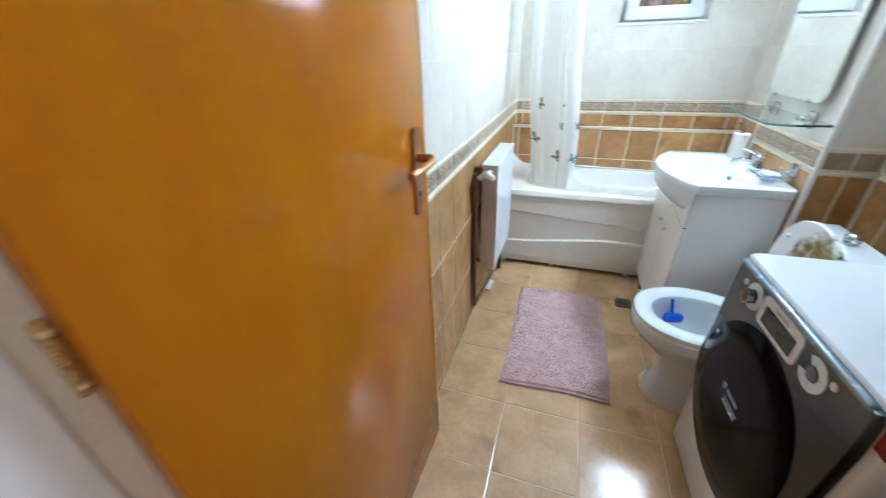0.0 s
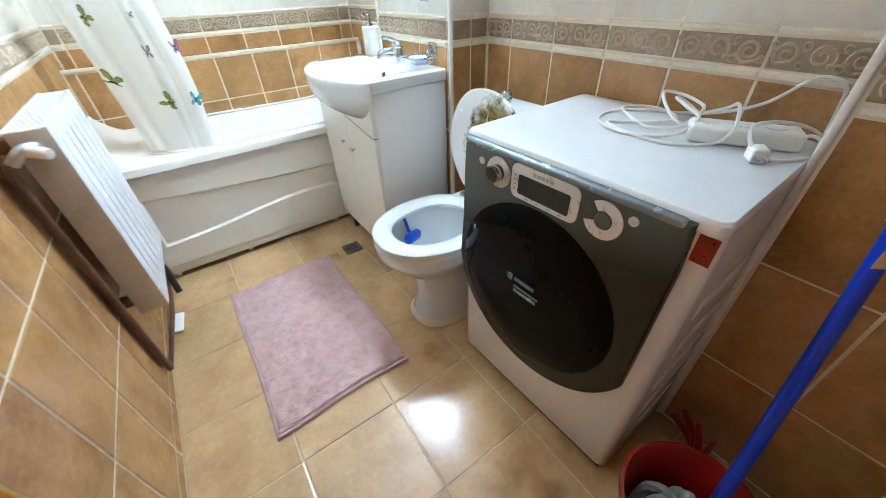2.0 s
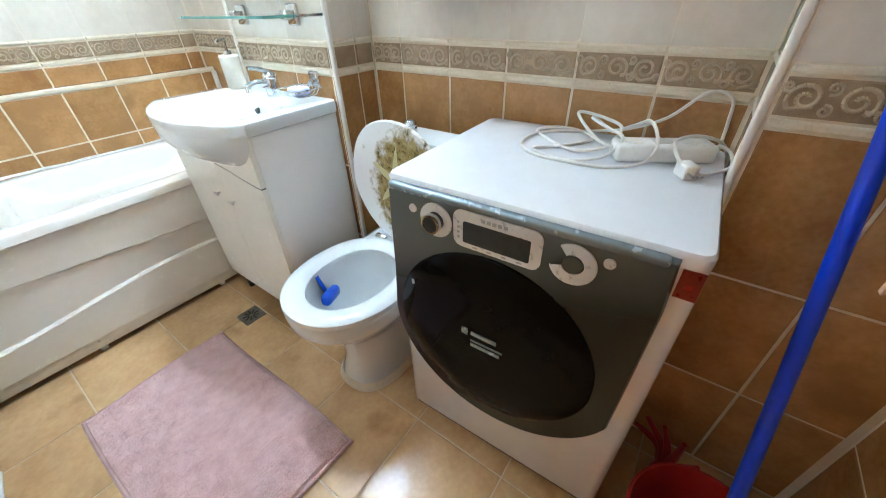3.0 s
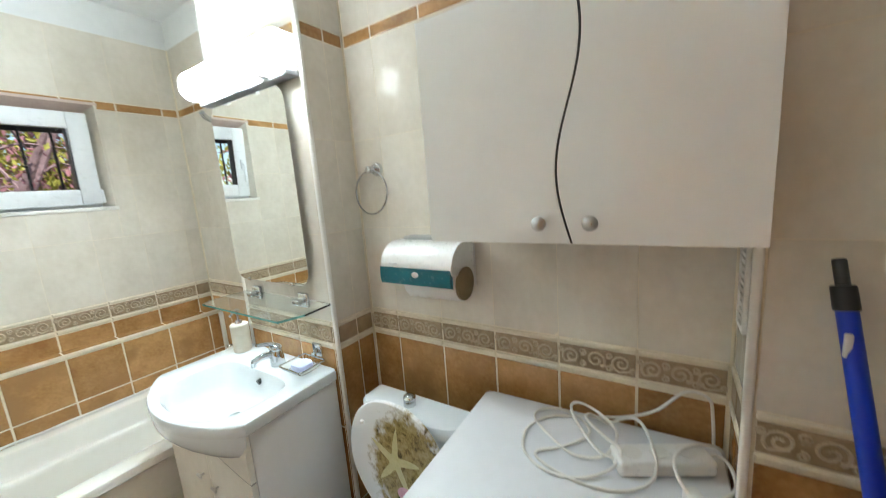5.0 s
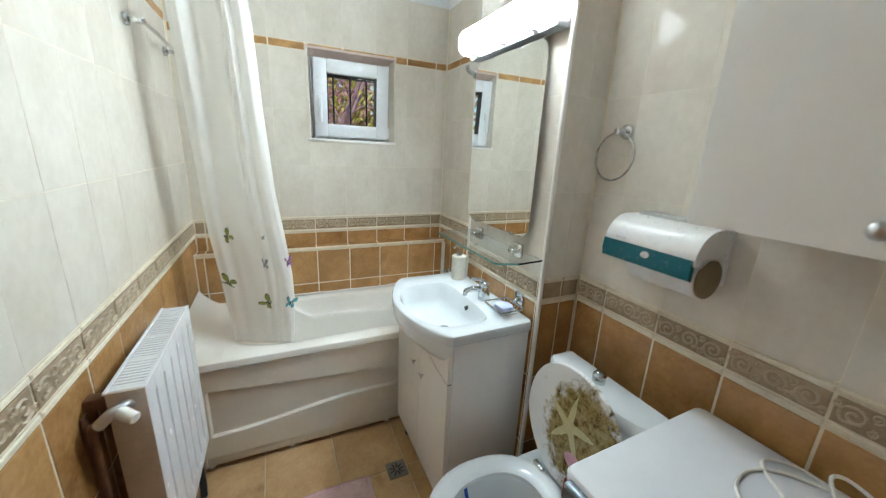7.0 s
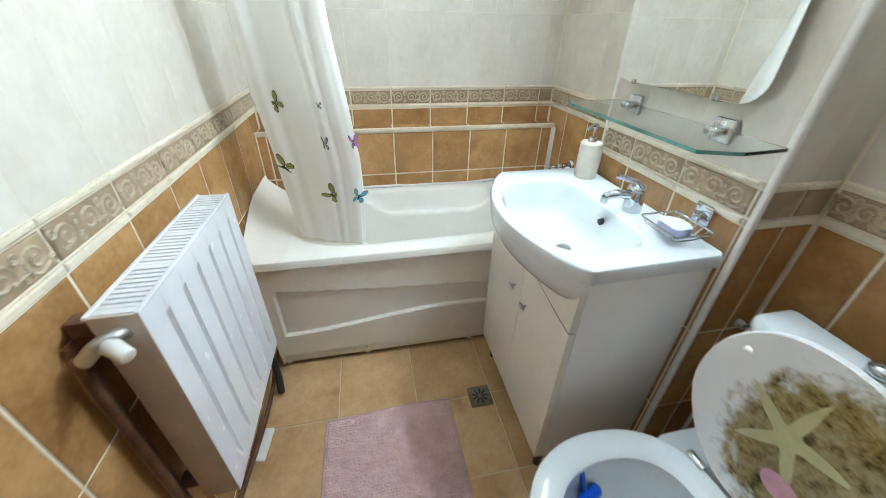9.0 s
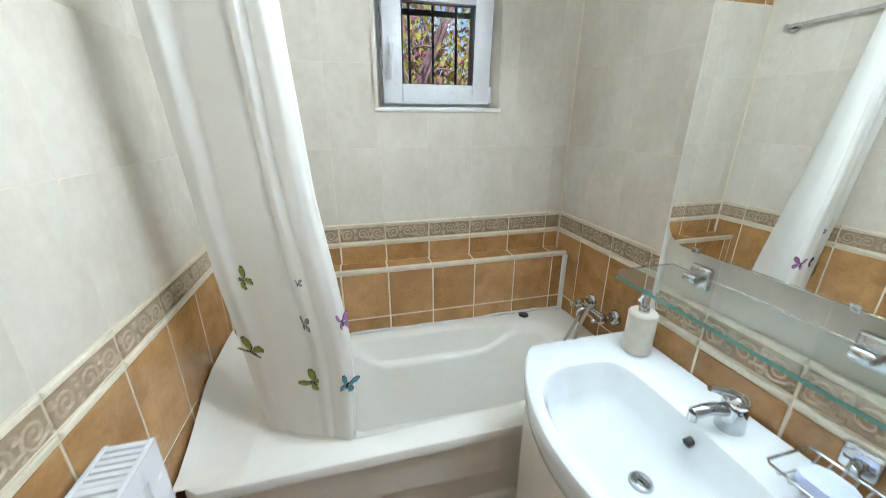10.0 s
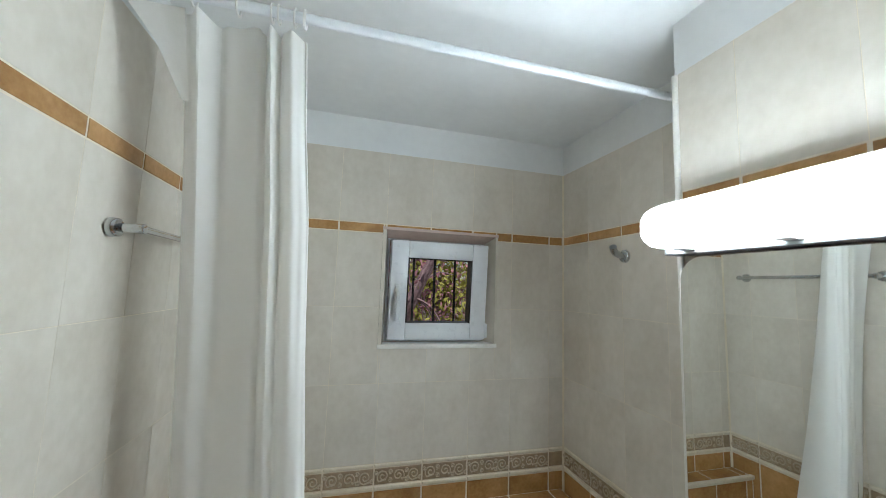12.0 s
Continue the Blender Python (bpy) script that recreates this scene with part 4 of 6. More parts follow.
right_door = front_panel(VY0 + 0.002, YM - 0.0015, lambda y: VZ0, lambda y: sweep_z(y) - 0.005, "door", vanity)
left_door = front_panel(YM + 0.0015, VY1 - 0.001, lambda y: VZ0, panel_top, "door", vanity)
front_panel(VY0 + 0.002, YM - 0.0015, lambda y: sweep_z(y), panel_top, "fascia", vanity)
ys = [VY0 + 0.003 + (YM - 0.005 - VY0) * k / 20 for k in range(21)]
bm = prism(bmesh.new(), [(y, sweep_z(y) - 0.0045) for y in ys] + [(y, sweep_z(y) - 0.0005) for y in reversed(ys)], VX + 0.001, VX + 0.006, "x")
part("joint_strip", bm, DARK, vanity, "dark slanting joint")
bm = boxed((VX + 0.006, VY0 + 0.004, 0.65), (VX + 0.0165, YM - 0.004, 0.72))
part("shadow_gap", bm, DARK, vanity, "dark recess behind the door joint")
for y, z, d in ((2.292, 0.578, left_door), (2.197, 0.566, right_door)):
    bm = cylinder((VX, y, z), (VX - 0.012, y, z), 0.004, seg=10)
    box(bm, (VX - 0.018, y - 0.016, z - 0.005), (VX - 0.011, y + 0.016, z + 0.005), 0.002)
    part("handle", bm, STEEL, d, "small steel bow handle")
for x, y in ((1.01, 2.005), (1.01, 2.495), (1.27, 2.005), (1.27, 2.495)):
    part("foot", cylinder((x, y, 0.0), (x, y, VZ0 + 0.004), 0.014, 0.018, 12), DARK, vanity, "dark plastic foot")

sink = thing("washbasin", "white ceramic washbasin with a bowed front", "washbasin", at=(1.15, 2.25, 0.77))
SB = (1.075, 2.248)
SN = 240


def sink_outline(grow=0.0, bow=0.112):
    pts = [(XP - 0.012, 1.956 - grow), (0.968, 1.947 - grow)]
    for k in range(1, 24):
        s = k / 24
        pts.append((0.968 - grow - bow * math.sin(math.pi * s) ** 0.75 + 0.012 * s, 1.947 - grow + (0.61 + 2 * grow) * s))
    pts += [(0.982, 2.557 + grow), (XP - 0.012, 2.557 + grow)]
    return pts


def sink_ring(z, grow=0.0, bow=0.112):
    return [(x, y, z) for x, y in by_angle(sink_outline(grow, bow), SB, SN)]


def basin_ring(z, shrink, cx=1.045):
    out = []
    for i in range(SN):
        a = 2 * math.pi * i / SN
        c, s = math.cos(a), math.sin(a)
        p = 2.5 if c < 0 else 2.5 + 3.0 * min(1.0, 2.5 * c)
        r = (abs(c) ** p + abs(s) ** p) ** (-1 / p)
        out.append((cx + (0.150 - shrink) * c * r * (1.0 if c < 0 else 0.88), 2.238 + (0.214 - shrink) * s * r, z))
    return out


def belly_ring(z, wide, deep):
    """The rounded belly that hangs under the bowed front."""
    pts = []
    for k in range(25):
        q = k / 24
        pts.append((0.968 + 0.012 * q - deep * math.sin(math.pi * q) ** 0.75, 2.252 + 0.305 * wide * (2 * q - 1), z))
    return pts


bm = bmesh.new()
loft(bm, [sink_ring(0.832, -0.03), sink_ring(0.832, -0.005), sink_ring(0.836, -0.001), sink_ring(0.845, 0.0),
          sink_ring(0.866, 0.0), sink_ring(0.871, -0.0025), sink_ring(0.8735, -0.008), basin_ring(0.872, -0.012), basin_ring(0.868, 0.0), basin_ring(0.85, 0.010),
          basin_ring(0.80, 0.022), basin_ring(0.768, 0.05), basin_ring(0.757, 0.09), basin_ring(0.753, 0.13)], cap_first=False)
loft(bm, [belly_ring(0.722, 0.46, 0.012), belly_ring(0.724, 0.56, 0.026), belly_ring(0.732, 0.68, 0.045), belly_ring(0.748, 0.80, 0.068), belly_ring(0.772, 0.90, 0.090), belly_ring(0.800, 0.965, 0.106), belly_ring(0.826, 0.985, 0.1105), belly_ring(0.840, 0.99, 0.1105)], False, False, False)
part("bowl", bm, CERAMIC, sink)
part("waste", cylinder((1.062, 2.215, 0.752), (1.062, 2.215, 0.762), 0.026, 0.021, bevel=0.003), CHROME, sink, "chrome pop-up waste")
part("overflow_hole", cylinder((1.156, 2.215, 0.834), (1.172, 2.215, 0.838), 0.0095), DARK, sink)
tap = thing("basin_tap", "chrome single-lever basin tap", "tap", at=(1.235, 2.2, 0.873))
part("body", cylinder((1.235, 2.20, 0.872), (1.232, 2.20, 0.935), 0.027, 0.022, 24, 0.004), CHROME, tap)
part("spout", tubed([(1.228, 2.20, 0.918), (1.205, 2.204, 0.921), (1.18, 2.209, 0.922), (1.150, 2.215, 0.913)], 0.0135, 14, 6, 0.85), CHROME, tap)
part("aerator", cylinder((1.153, 2.215, 0.914), (1.151, 2.215, 0.896), 0.010, 0.0095), CHROME, tap)
bm = bmesh.new()
bmesh.ops.create_uvsphere(bm, u_segments=20, v_segments=10, radius=0.024, matrix=Matrix.Translation((1.233, 2.20, 0.938)) @ Matrix.Diagonal((1, 1, 0.7, 1)))
tube(bm, [(1.24, 2.199, 0.945), (1.21, 2.204, 0.962), (1.17, 2.212, 0.972)], 0.010, 10, 5, 0.6)
part("lever", bm, CHROME, tap)

disp = thing("soap_dispenser", "ribbed beige ceramic soap dispenser with chrome pump", "soap dispenser", at=(1.245, 2.465, 0.873))
rings = []
for k in range(23):
    z = 0.8735 + 0.118 * k / 22
    rings.append(ring(1.245, 2.465, z, (0.0355 if k % 2 else 0.0340) if 0 < k < 22 else 0.032, (0.0355 if k % 2 else 0.0340) if 0 < k < 22 else 0.032, 28))
part("bottle", loft(bmesh.new(), rings), STONE, disp)
bm = cylinder((1.245, 2.465, 0.990), (1.245, 2.465, 1.006), 0.015, 0.012, 16, 0.002)
cyl(bm, (1.245, 2.465, 1.004), (1.245, 2.465, 1.036), 0.0055, seg=10)
cyl(bm, (1.245, 2.465, 1.034), (1.245, 2.465, 1.048), 0.011, 0.010, 14, 0.002)
tube(bm, [(1.245, 2.465, 1.042), (1.225, 2.455, 1.044), (1.207, 2.447, 1.036)], 0.005, 8, 5)
part("pump", bm, CHROME, disp)

dish = thing("soap_dish", "chrome wire soap dish fixed to the wall", "soap dish", at=(1.24, 2.035, 0.9))
part("wall_plate", boxed((XP - 0.016, 2.025, 0.905), (XP - 0.006, 2.075, 0.955), 0.006, 3), CHROME, dish)
part("arm", cylinder((XP - 0.014, 2.05, 0.928), (1.278, 2.045, 0.918), 0.009, bevel=0.002), CHROME, dish)
part("rim", tubed([(1.178, 1.986, 0.912), (1.184, 1.982, 0.912), (1.276, 1.982, 0.914), (1.282, 1.988, 0.914), (1.282, 2.096, 0.914), (1.276, 2.102, 0.914), (1.184, 2.102, 0.912), (1.178, 2.096, 0.912), (1.178, 1.986, 0.912)], 0.0026, 8, 1), CHROME, dish)
for k in range(6):
    y = 2.0 + 0.017 * k
    part("wire", tubed([(1.178, y, 0.911), (1.195, y, 0.893), (1.26, y, 0.893), (1.282, y, 0.912)], 0.0018, 6, 4), CHROME, dish)
bm = bmesh.new()
prism(bm, rounded_rect(1.200, 2.008, 1.258, 2.078, 0.020, 5), 0.8955, 0.916, "z")
bmesh.ops.bevel(bm, geom=bm.edges[:], offset=0.005, segments=2, profile=0.5, affect="EDGES")
single("soap_bar", bm, SOAP, "lilac bar of soap in the wire dish", "soap")

# ---------------------------------------------------------------- mirror, shelf, lamp
mirror = thing("mirror", "frameless wall mirror with rounded corners", "mirror", at=(1.30, 2.26, 1.18))
part("glass", prism(bmesh.new(), rounded_rect(2.016, 1.176, 2.484, 1.850, 0.055, 8), 1.2860, 1.2893, "x"), MIRROR, mirror, smooth=False)
part("backing", prism(bmesh.new(), rounded_rect(2.046, 1.206, 2.454, 1.820, 0.045, 8), 1.2895, XP - 0.007, "x"), DARK, mirror, "dark backing board")
for y in (2.12, 2.40):
    part("clip", boxed((1.2835, y - 0.008, 1.172), (1.300, y + 0.008, 1.184), 0.001), CHROME, mirror)
shelf = thing("glass_shelf", "clear glass shelf on chrome brackets", "shelf", at=(1.2, 2.2, 1.11))
so = [(1.306, 1.945), (1.195, 1.935), (1.118, 1.962), (1.118, 2.44), (1.15, 2.468), (1.306, 2.468)]
part("glass", prism(bmesh.new(), so, 1.1115, 1.1185, "z"), SHELF_GLASS, shelf, smooth=False).visible_shadow = False
bm = bmesh.new()
for a, b in zip(so[1:5], so[2:6]):
    d = Vector((b[0] - a[0], b[1] - a[1], 0)).normalized()
    nrm = Vector((-d.y, d.x, 0)) * 0.0006
    for s in (1,):
        vs = [bm.verts.new((p[0] + s * nrm.x, p[1] + s * nrm.y, z)) for p, z in ((a, 1.1118), (b, 1.1118), (b, 1.1182), (a, 1.1182))]
        bm.faces.new(vs)
part("edge", bm, SHELF_EDGE, shelf, "green polished glass edge", smooth=False)
for y in (2.385, 2.085):
    bk = part("bracket", boxed((XP - 0.022, y - 0.026, 1.085), (XP - 0.006, y + 0.026, 1.145), 0.006, 3), CHROME, shelf, "square chrome bracket")
    part("clamp", boxed((1.262, y - 0.016, 1.102), (XP - 0.018, y + 0.016, 1.1275), 0.005, 3), CHROME, bk)

lamp = thing("mirror_lamp", "lit white tube lamp over the mirror", "lamp", at=(1.25, 2.23, 1.9))
LY0, LY1 = 1.925, 2.535
prof = rounded_rect(1.205, 1.874, 1.292, 1.974, 0.040, 7)
lc = (1.2485, 1.924)


def lamp_ring(y, k):
    return [(lc[0] + (a - lc[0]) * k, y, lc[1] + (b - lc[1]) * k) for a, b in prof]


part("diffuser", loft(bmesh.new(), [lamp_ring(LY0 + 0.045, 1.0), lamp_ring(LY1 - 0.045, 1.0)]), TUBE, lamp, "glowing white diffuser")
for y, s in ((LY0 + 0.044, -1), (LY1 - 0.044, 1)):
    part("end_cap", loft(bmesh.new(), [lamp_ring(y, 1.03), lamp_ring(y + s * 0.012, 1.03), lamp_ring(y + s * 0.026, 0.95), lamp_ring(y + s * 0.038, 0.78), lamp_ring(y + s * 0.044, 0.5)]), LAMP_CAP, lamp, "translucent white end cap")
part("base", boxed((1.262, LY0 + 0.03, 1.856), (XP - 0.006, LY1 - 0.03, 1.8735), 0.003), surface("lamp_base", (0.20, 0.20, 0.20), (0.30, 0.30, 0.30), 0.4, 8), lamp, "grey lamp base")
part("back_plate", boxed((1.292, LY0 + 0.03, 1.874), (XP - 0.006, LY1 - 0.03, 1.966), 0.003), WHITE_PLASTIC, lamp)
# strip added over the diffuser to keep its light off the wall above
part("added_top_shield", boxed((1.239, LY0 + 0.03, 1.9745), (XP - 0.006, LY1 - 0.03, 1.980), 0.002), WHITE_PLASTIC, lamp, "added white strip that shades the wall above")
for y in (2.06, 2.24, 2.44):
    part("clip", boxed((1.232, y - 0.016, 1.864), (1.266, y + 0.016, 1.8735), 0.002), WHITE_PLASTIC, lamp)

# ---------------------------------------------------------------- toilet
toilet = thing("toilet", "white ceramic close-coupled toilet with its lid open", "toilet", at=(1.1, 1.66, 0))
TYC = 1.66
bm = bmesh.new()
loft(bm, [ring(cx, TYC, z, rx, ry, 48, p) for z, cx, rx, ry, p in ((0.0, 1.085, 0.178, 0.112, 2.6), (0.03, 1.085, 0.174, 0.106, 2.6), (0.12, 1.09, 0.156, 0.092, 2.4), (0.22, 1.085, 0.162, 0.100, 2.3), (0.285, 1.055, 0.198, 0.135, 2.2),
     (0.335, 1.030, 0.219, 0.168, 2.1), (0.362, 1.018, 0.227, 0.182, 2.1), (0.372, 1.016, 0.230, 0.186, 2.1), (0.408, 1.014, 0.230, 0.187, 2.1), (0.417, 1.012, 0.222, 0.180, 2.1), (0.417, 1.007, 0.165, 0.130, 2.1), (0.405, 1.007, 0.158, 0.124, 2.1),
     (0.34, 1.012, 0.150, 0.115, 2.1), (0.27, 1.035, 0.115, 0.085, 2.0), (0.225, 1.05, 0.075, 0.055, 2.0), (0.215, 1.05, 0.03, 0.02, 2.0))])
part("bowl", bm, CERAMIC, toilet)
part("cement_bed", loft(bmesh.new(), [ring(1.087, TYC, z, rx, ry, 48, 2.6) for z, rx, ry in ((0.0, 0.192, 0.126), (0.012, 0.188, 0.122), (0.030, 0.179, 0.113))], True, False), LISTEL, toilet, "beige cement bed")
bm = bmesh.new()
loft(bm, [[(x, y, z) for x, y in rounded_rect(1.17, TYC - w, 1.386, TYC + w, 0.04, 5)] for z, w in ((0.0, 0.095), (0.20, 0.10), (0.30, 0.145), (0.395, 0.165), (0.415, 0.160))])
part("rear_foot", bm, CERAMIC, toilet)
SRX, SRY = 0.226, 0.192


def seat_ring(z, k, w):
    pts = []
    for i in range(56):
        a = 2 * math.pi * i / 56
        c, s = math.cos(a), math.sin(a)
        rx = (SRX if c < 0 else SRX * 0.98) - w
        pts.append((1.010 + rx * math.copysign(abs(c) ** (1.0 if c < 0 else 0.8), c), TYC + (SRY - w) * math.copysign(abs(s) ** 0.92, s), z))
    return pts


bm = bmesh.new()
loft(bm, [seat_ring(0.419, 1, 0.068), seat_ring(0.419, 1, 0.006), seat_ring(0.425, 1, 0.0), seat_ring(0.438, 1, 0.002), seat_ring(0.445, 1, 0.012), seat_ring(0.447, 1, 0.03), seat_ring(0.444, 1, 0.058), seat_ring(0.434, 1, 0.070), seat_ring(0.422, 1, 0.072), seat_ring(0.419, 1, 0.068)], False, False)
part("seat", bm, CERAMIC, toilet, "white toilet seat")
lidm = Matrix.Translation((1.230, TYC, 0.446)) @ pose(0, 0, 0, 0, 2.4, 0)


def lid_ring(x, k):
    out = []
    for i in range(48):
        a = 2 * math.pi * i / 48
        c, s = math.cos(a), math.sin(a)
        h = 0.205 + (0.205 * k) * math.copysign(abs(s) ** 0.95, s)
        w = 0.190 * k * (1.0 if s > -0.2 else 1.0 - 0.16 * (-s - 0.2)) * math.copysign(abs(c) ** 0.9, c)
        out.append(lidm @ Vector((x, w, h)))
    return out


part("lid", loft(bmesh.new(), [lid_ring(0.0, 0.985), lid_ring(0.003, 1.0), lid_ring(0.012, 1.0), lid_ring(0.016, 0.97)]), CERAMIC, toilet, "open white lid with a starfish print")
STAR = surface("print_starfish", (0.43, 0.39, 0.17), (0.58, 0.53, 0.28), 0.3, 30, detail=8)
SHELLP = surface("print_shell", (0.55, 0.24, 0.30), (0.70, 0.42, 0.46), 0.3, 40)
lid = bpy.data.objects["lid"]


def lid_print(name, pts, off, mat):
    bm = bmesh.new()
    bm.faces.new([bm.verts.new(lidm @ Vector((-off, w, h))) for w, h in pts])
    bmesh.ops.triangulate(bm, faces=bm.faces[:])
    part(name, bm, mat, lid, smooth=False)


sm_, sn, sl, sbs = material("starfish_lid")
tc = sn.new("ShaderNodeTexCoord")
mp = sn.new("ShaderNodeMapping")
mp.inputs["Location"].default_value = (0, -1.598 / 0.155, -0.640 / 0.205)
mp.inputs["Scale"].default_value = (0, 1 / 0.155, 1 / 0.205)
sl.new(tc.outputs["Object"], mp.inputs["Vector"])
ln = sn.new("ShaderNodeVectorMath")
ln.operation = "LENGTH"
sl.new(mp.outputs["Vector"], ln.inputs[0])
n1 = sn.new("ShaderNodeTexNoise")
n1.inputs["Scale"].default_value, n1.inputs["Detail"].default_value, n1.inputs["Roughness"].default_value = 24.0, 8.0, 0.7
sl.new(tc.outputs["Object"], n1.inputs["Vector"])
n2 = sn.new("ShaderNodeTexNoise")
n2.inputs["Scale"].default_value, n2.inputs["Detail"].default_value, n2.inputs["Roughness"].default_value = 38.0, 9.0, 0.75
sl.new(tc.outputs["Object"], n2.inputs["Vector"])
ma = sn.new("ShaderNodeMath")
ma.operation = "MULTIPLY_ADD"
ma.inputs[1].default_value = 1.1
sl.new(n1.outputs["Fac"], ma.inputs[0])
sl.new(ln.outputs["Value"], ma.inputs[2])
mr = sn.new("ShaderNodeMapRange")
mr.inputs["From Min"].default_value, mr.inputs["From Max"].default_value = 1.38, 1.60
sl.new(ma.outputs[0], mr.inputs["Value"])
sand = sn.new("ShaderNodeValToRGB")
e = sand.color_ramp.elements
e[0].position, e[0].color, e[1].position, e[1].color = 0.38, (0.055, 0.042, 0.010, 1), 0.68, (0.46, 0.39, 0.20, 1)
mid = e.new(0.48)
mid.color = (0.27, 0.20, 0.07, 1)
sl.new(n2.outputs["Fac"], sand.inputs["Fac"])
mx = sn.new("ShaderNodeMix")
mx.data_type = "RGBA"
sl.new(mr.outputs["Result"], mx.inputs["Factor"])
sl.new(sand.outputs["Color"], mx.inputs["A"])
mx.inputs["B"].default_value = (0.83, 0.84, 0.84, 1)
sl.new(mx.outputs["Result"], sbs.inputs["Base Color"])
sbs.inputs["Roughness"].default_value = 0.1
lid.data.materials[0] = sm_
rnd = random.Random(7)
star = []
for i in range(90):
    a = 2 * math.pi * i / 90
    k = abs(((a - 0.35) * 5 / (2 * math.pi)) % 1.0 - 0.5) * 2
    arm = (1.0, 0.86, 1.12, 0.9, 1.0)[int(((a - 0.35) * 5 / (2 * math.pi) + 0.0) % 5)]
    r = (0.024 + 0.082 * k ** 2.6 * arm) * (1 + rnd.uniform(-0.03, 0.03))
    star.append((-0.006 + r * math.cos(a + 0.10 * k), 0.222 + 1.15 * r * math.sin(a + 0.10 * k)))
lid_print("starfish_print", star, 0.0016, STAR)
lid_print("shell_print", [(-0.045 + 0.035 * math.cos(radians(24 * i)), 0.125 + 0.026 * math.sin(radians(24 * i))) for i in range(15)], 0.0034, SHELLP)
lid_print("pebble_print", [(-0.125 + 0.028 * math.cos(radians(24 * i)), 0.165 + 0.045 * math.sin(radians(24 * i))) for i in range(15)], 0.0018, STAR)
for w, h in ((0.125, 0.315), (-0.14, 0.095)):
    bm = bmesh.new()
    bmesh.ops.create_uvsphere(bm, u_segments=12, v_segments=6, radius=0.008, matrix=Matrix.Translation(lidm @ Vector((-0.002, w, h))))
    part("bumper", bm, WHITE_PLASTIC, lid)
for y in (TYC - 0.075, TYC + 0.075):
    part("hinge", cylinder((1.218, y - 0.022, 0.444), (1.218, y + 0.022, 0.444), 0.011, bevel=0.003), CHROME, toilet)
bm = bmesh.new()


def tank_ring(z, g):
    y0, y1 = 1.457 - g, 1.836 + g
    pts = [(1.388, y1), (1.388, y0), (1.330, y0)]
    for k in range(17):
        q = k / 16
        pts.append((1.318 - g - 0.046 * math.sin(math.pi * q) ** 0.45, y0 + (y1 - y0) * q))
    pts.append((1.330, y1))
    return [(x, y, z) for x, y in pts]


loft(bm, [tank_ring(0.412, -0.025), tank_ring(0.50, -0.012), tank_ring(0.752, 0.0)])
part("tank", bm, CERAMIC, toilet)
bm = bmesh.new()
loft(bm, [tank_ring(0.754, 0.004), tank_ring(0.762, 0.008), tank_ring(0.785, 0.008), tank_ring(0.797, 0.002), tank_ring(0.803, -0.012)])
part("tank_lid", bm, CERAMIC, toilet)
bm = cylinder((1.336, 1.657, 0.800), (1.336, 1.657, 0.826), 0.021, 0.020, 24, 0.002)
bmesh.ops.create_uvsphere(bm, u_segments=20, v_segments=10, radius=0.021, matrix=Matrix.Translation((1.336, 1.657, 0.826)) @ Matrix.Diagonal((1, 1, 0.75, 1)))
part("flush_button", bm, CHROME, toilet, "round chrome flush button")
HOSE_GREY = surface("braided_hose", (0.10, 0.10, 0.10), (0.22, 0.21, 0.20), 0.5, 60, bump=0.3, bump_scale=300)
supply = thing("water_hose", "dull steel water hose behind the toilet tank", "hose", at=(1.42, 1.88, 0.66))
part("wall_nut", cylinder((1.44, YA1 - 0.004, 0.655), (1.44, YA1 - 0.022, 0.655), 0.013, 0.011, 6), STEEL, supply)
part("hose", tubed([(1.44, YA1 - 0.02, 0.655), (1.436, YA1 - 0.035, 0.672), (1.424, YA1 - 0.055, 0.690), (1.408, YA1 - 0.085, 0.675), (1.400, YA1 - 0.11, 0.60), (1.392, YA1 - 0.14, 0.52), (1.375, YA1 - 0.165, 0.50)], 0.0036, 8, 8), HOSE_GREY, supply)
rim = thing("toilet_freshener", "blue plastic rim block hanging inside the toilet bowl", "freshener", at=(0.9, 1.75, 0.35))
part("hook", tubed([(0.952, 1.806, 0.412), (0.955, 1.796, 0.421), (0.957, 1.784, 0.416), (0.963, 1.758, 0.355)], 0.0065, 8), BLUE_BLOCK, rim)
part("cage", boxed((-0.047, -0.017, -0.021), (0.047, 0.017, 0.021), 0.015, 4, Matrix.Translation((0.968, 1.745, 0.345)) @ pose(0, 0, 0, 0, 14, 28)), BLUE_BLOCK, rim)

# ---------------------------------------------------------------- washing machine
machine = thing("washing_machine", "white front-loading washing machine with a grey panel and black door", "washing machine", at=(1.2, 1.135, 0))
MX, MY0, MY1 = 0.985, 0.842, 1.430
bm = bmesh.new()
loft(bm, [[(x, y, z) for x, y in rounded_rect(MX + i, MY0 + i, 1.462 - i, MY1 - i, 0.022, 5)] for z, i in ((0.035, 0.004), (0.045, 0.0), (0.822, 0.0))])
part("cabinet", bm, MACHINE_WHITE, machine)
bm = bmesh.new()
loft(bm, [[(x, y, z) for x, y in rounded_rect(MX - 0.004 + i, MY0 + i, 1.466 - i, MY1 - i, 0.022, 5)] for z, i in ((0.823, 0.001), (0.826, 0.0), (0.843, 0.0), (0.849, 0.004), (0.8505, 0.012))])
part("worktop", bm, MACHINE_WHITE, machine, "white plastic top panel")
part("plinth", boxed((MX + 0.012, MY0 + 0.012, 0.012), (1.45, MY1 - 0.012, 0.036)), DARK, machine)
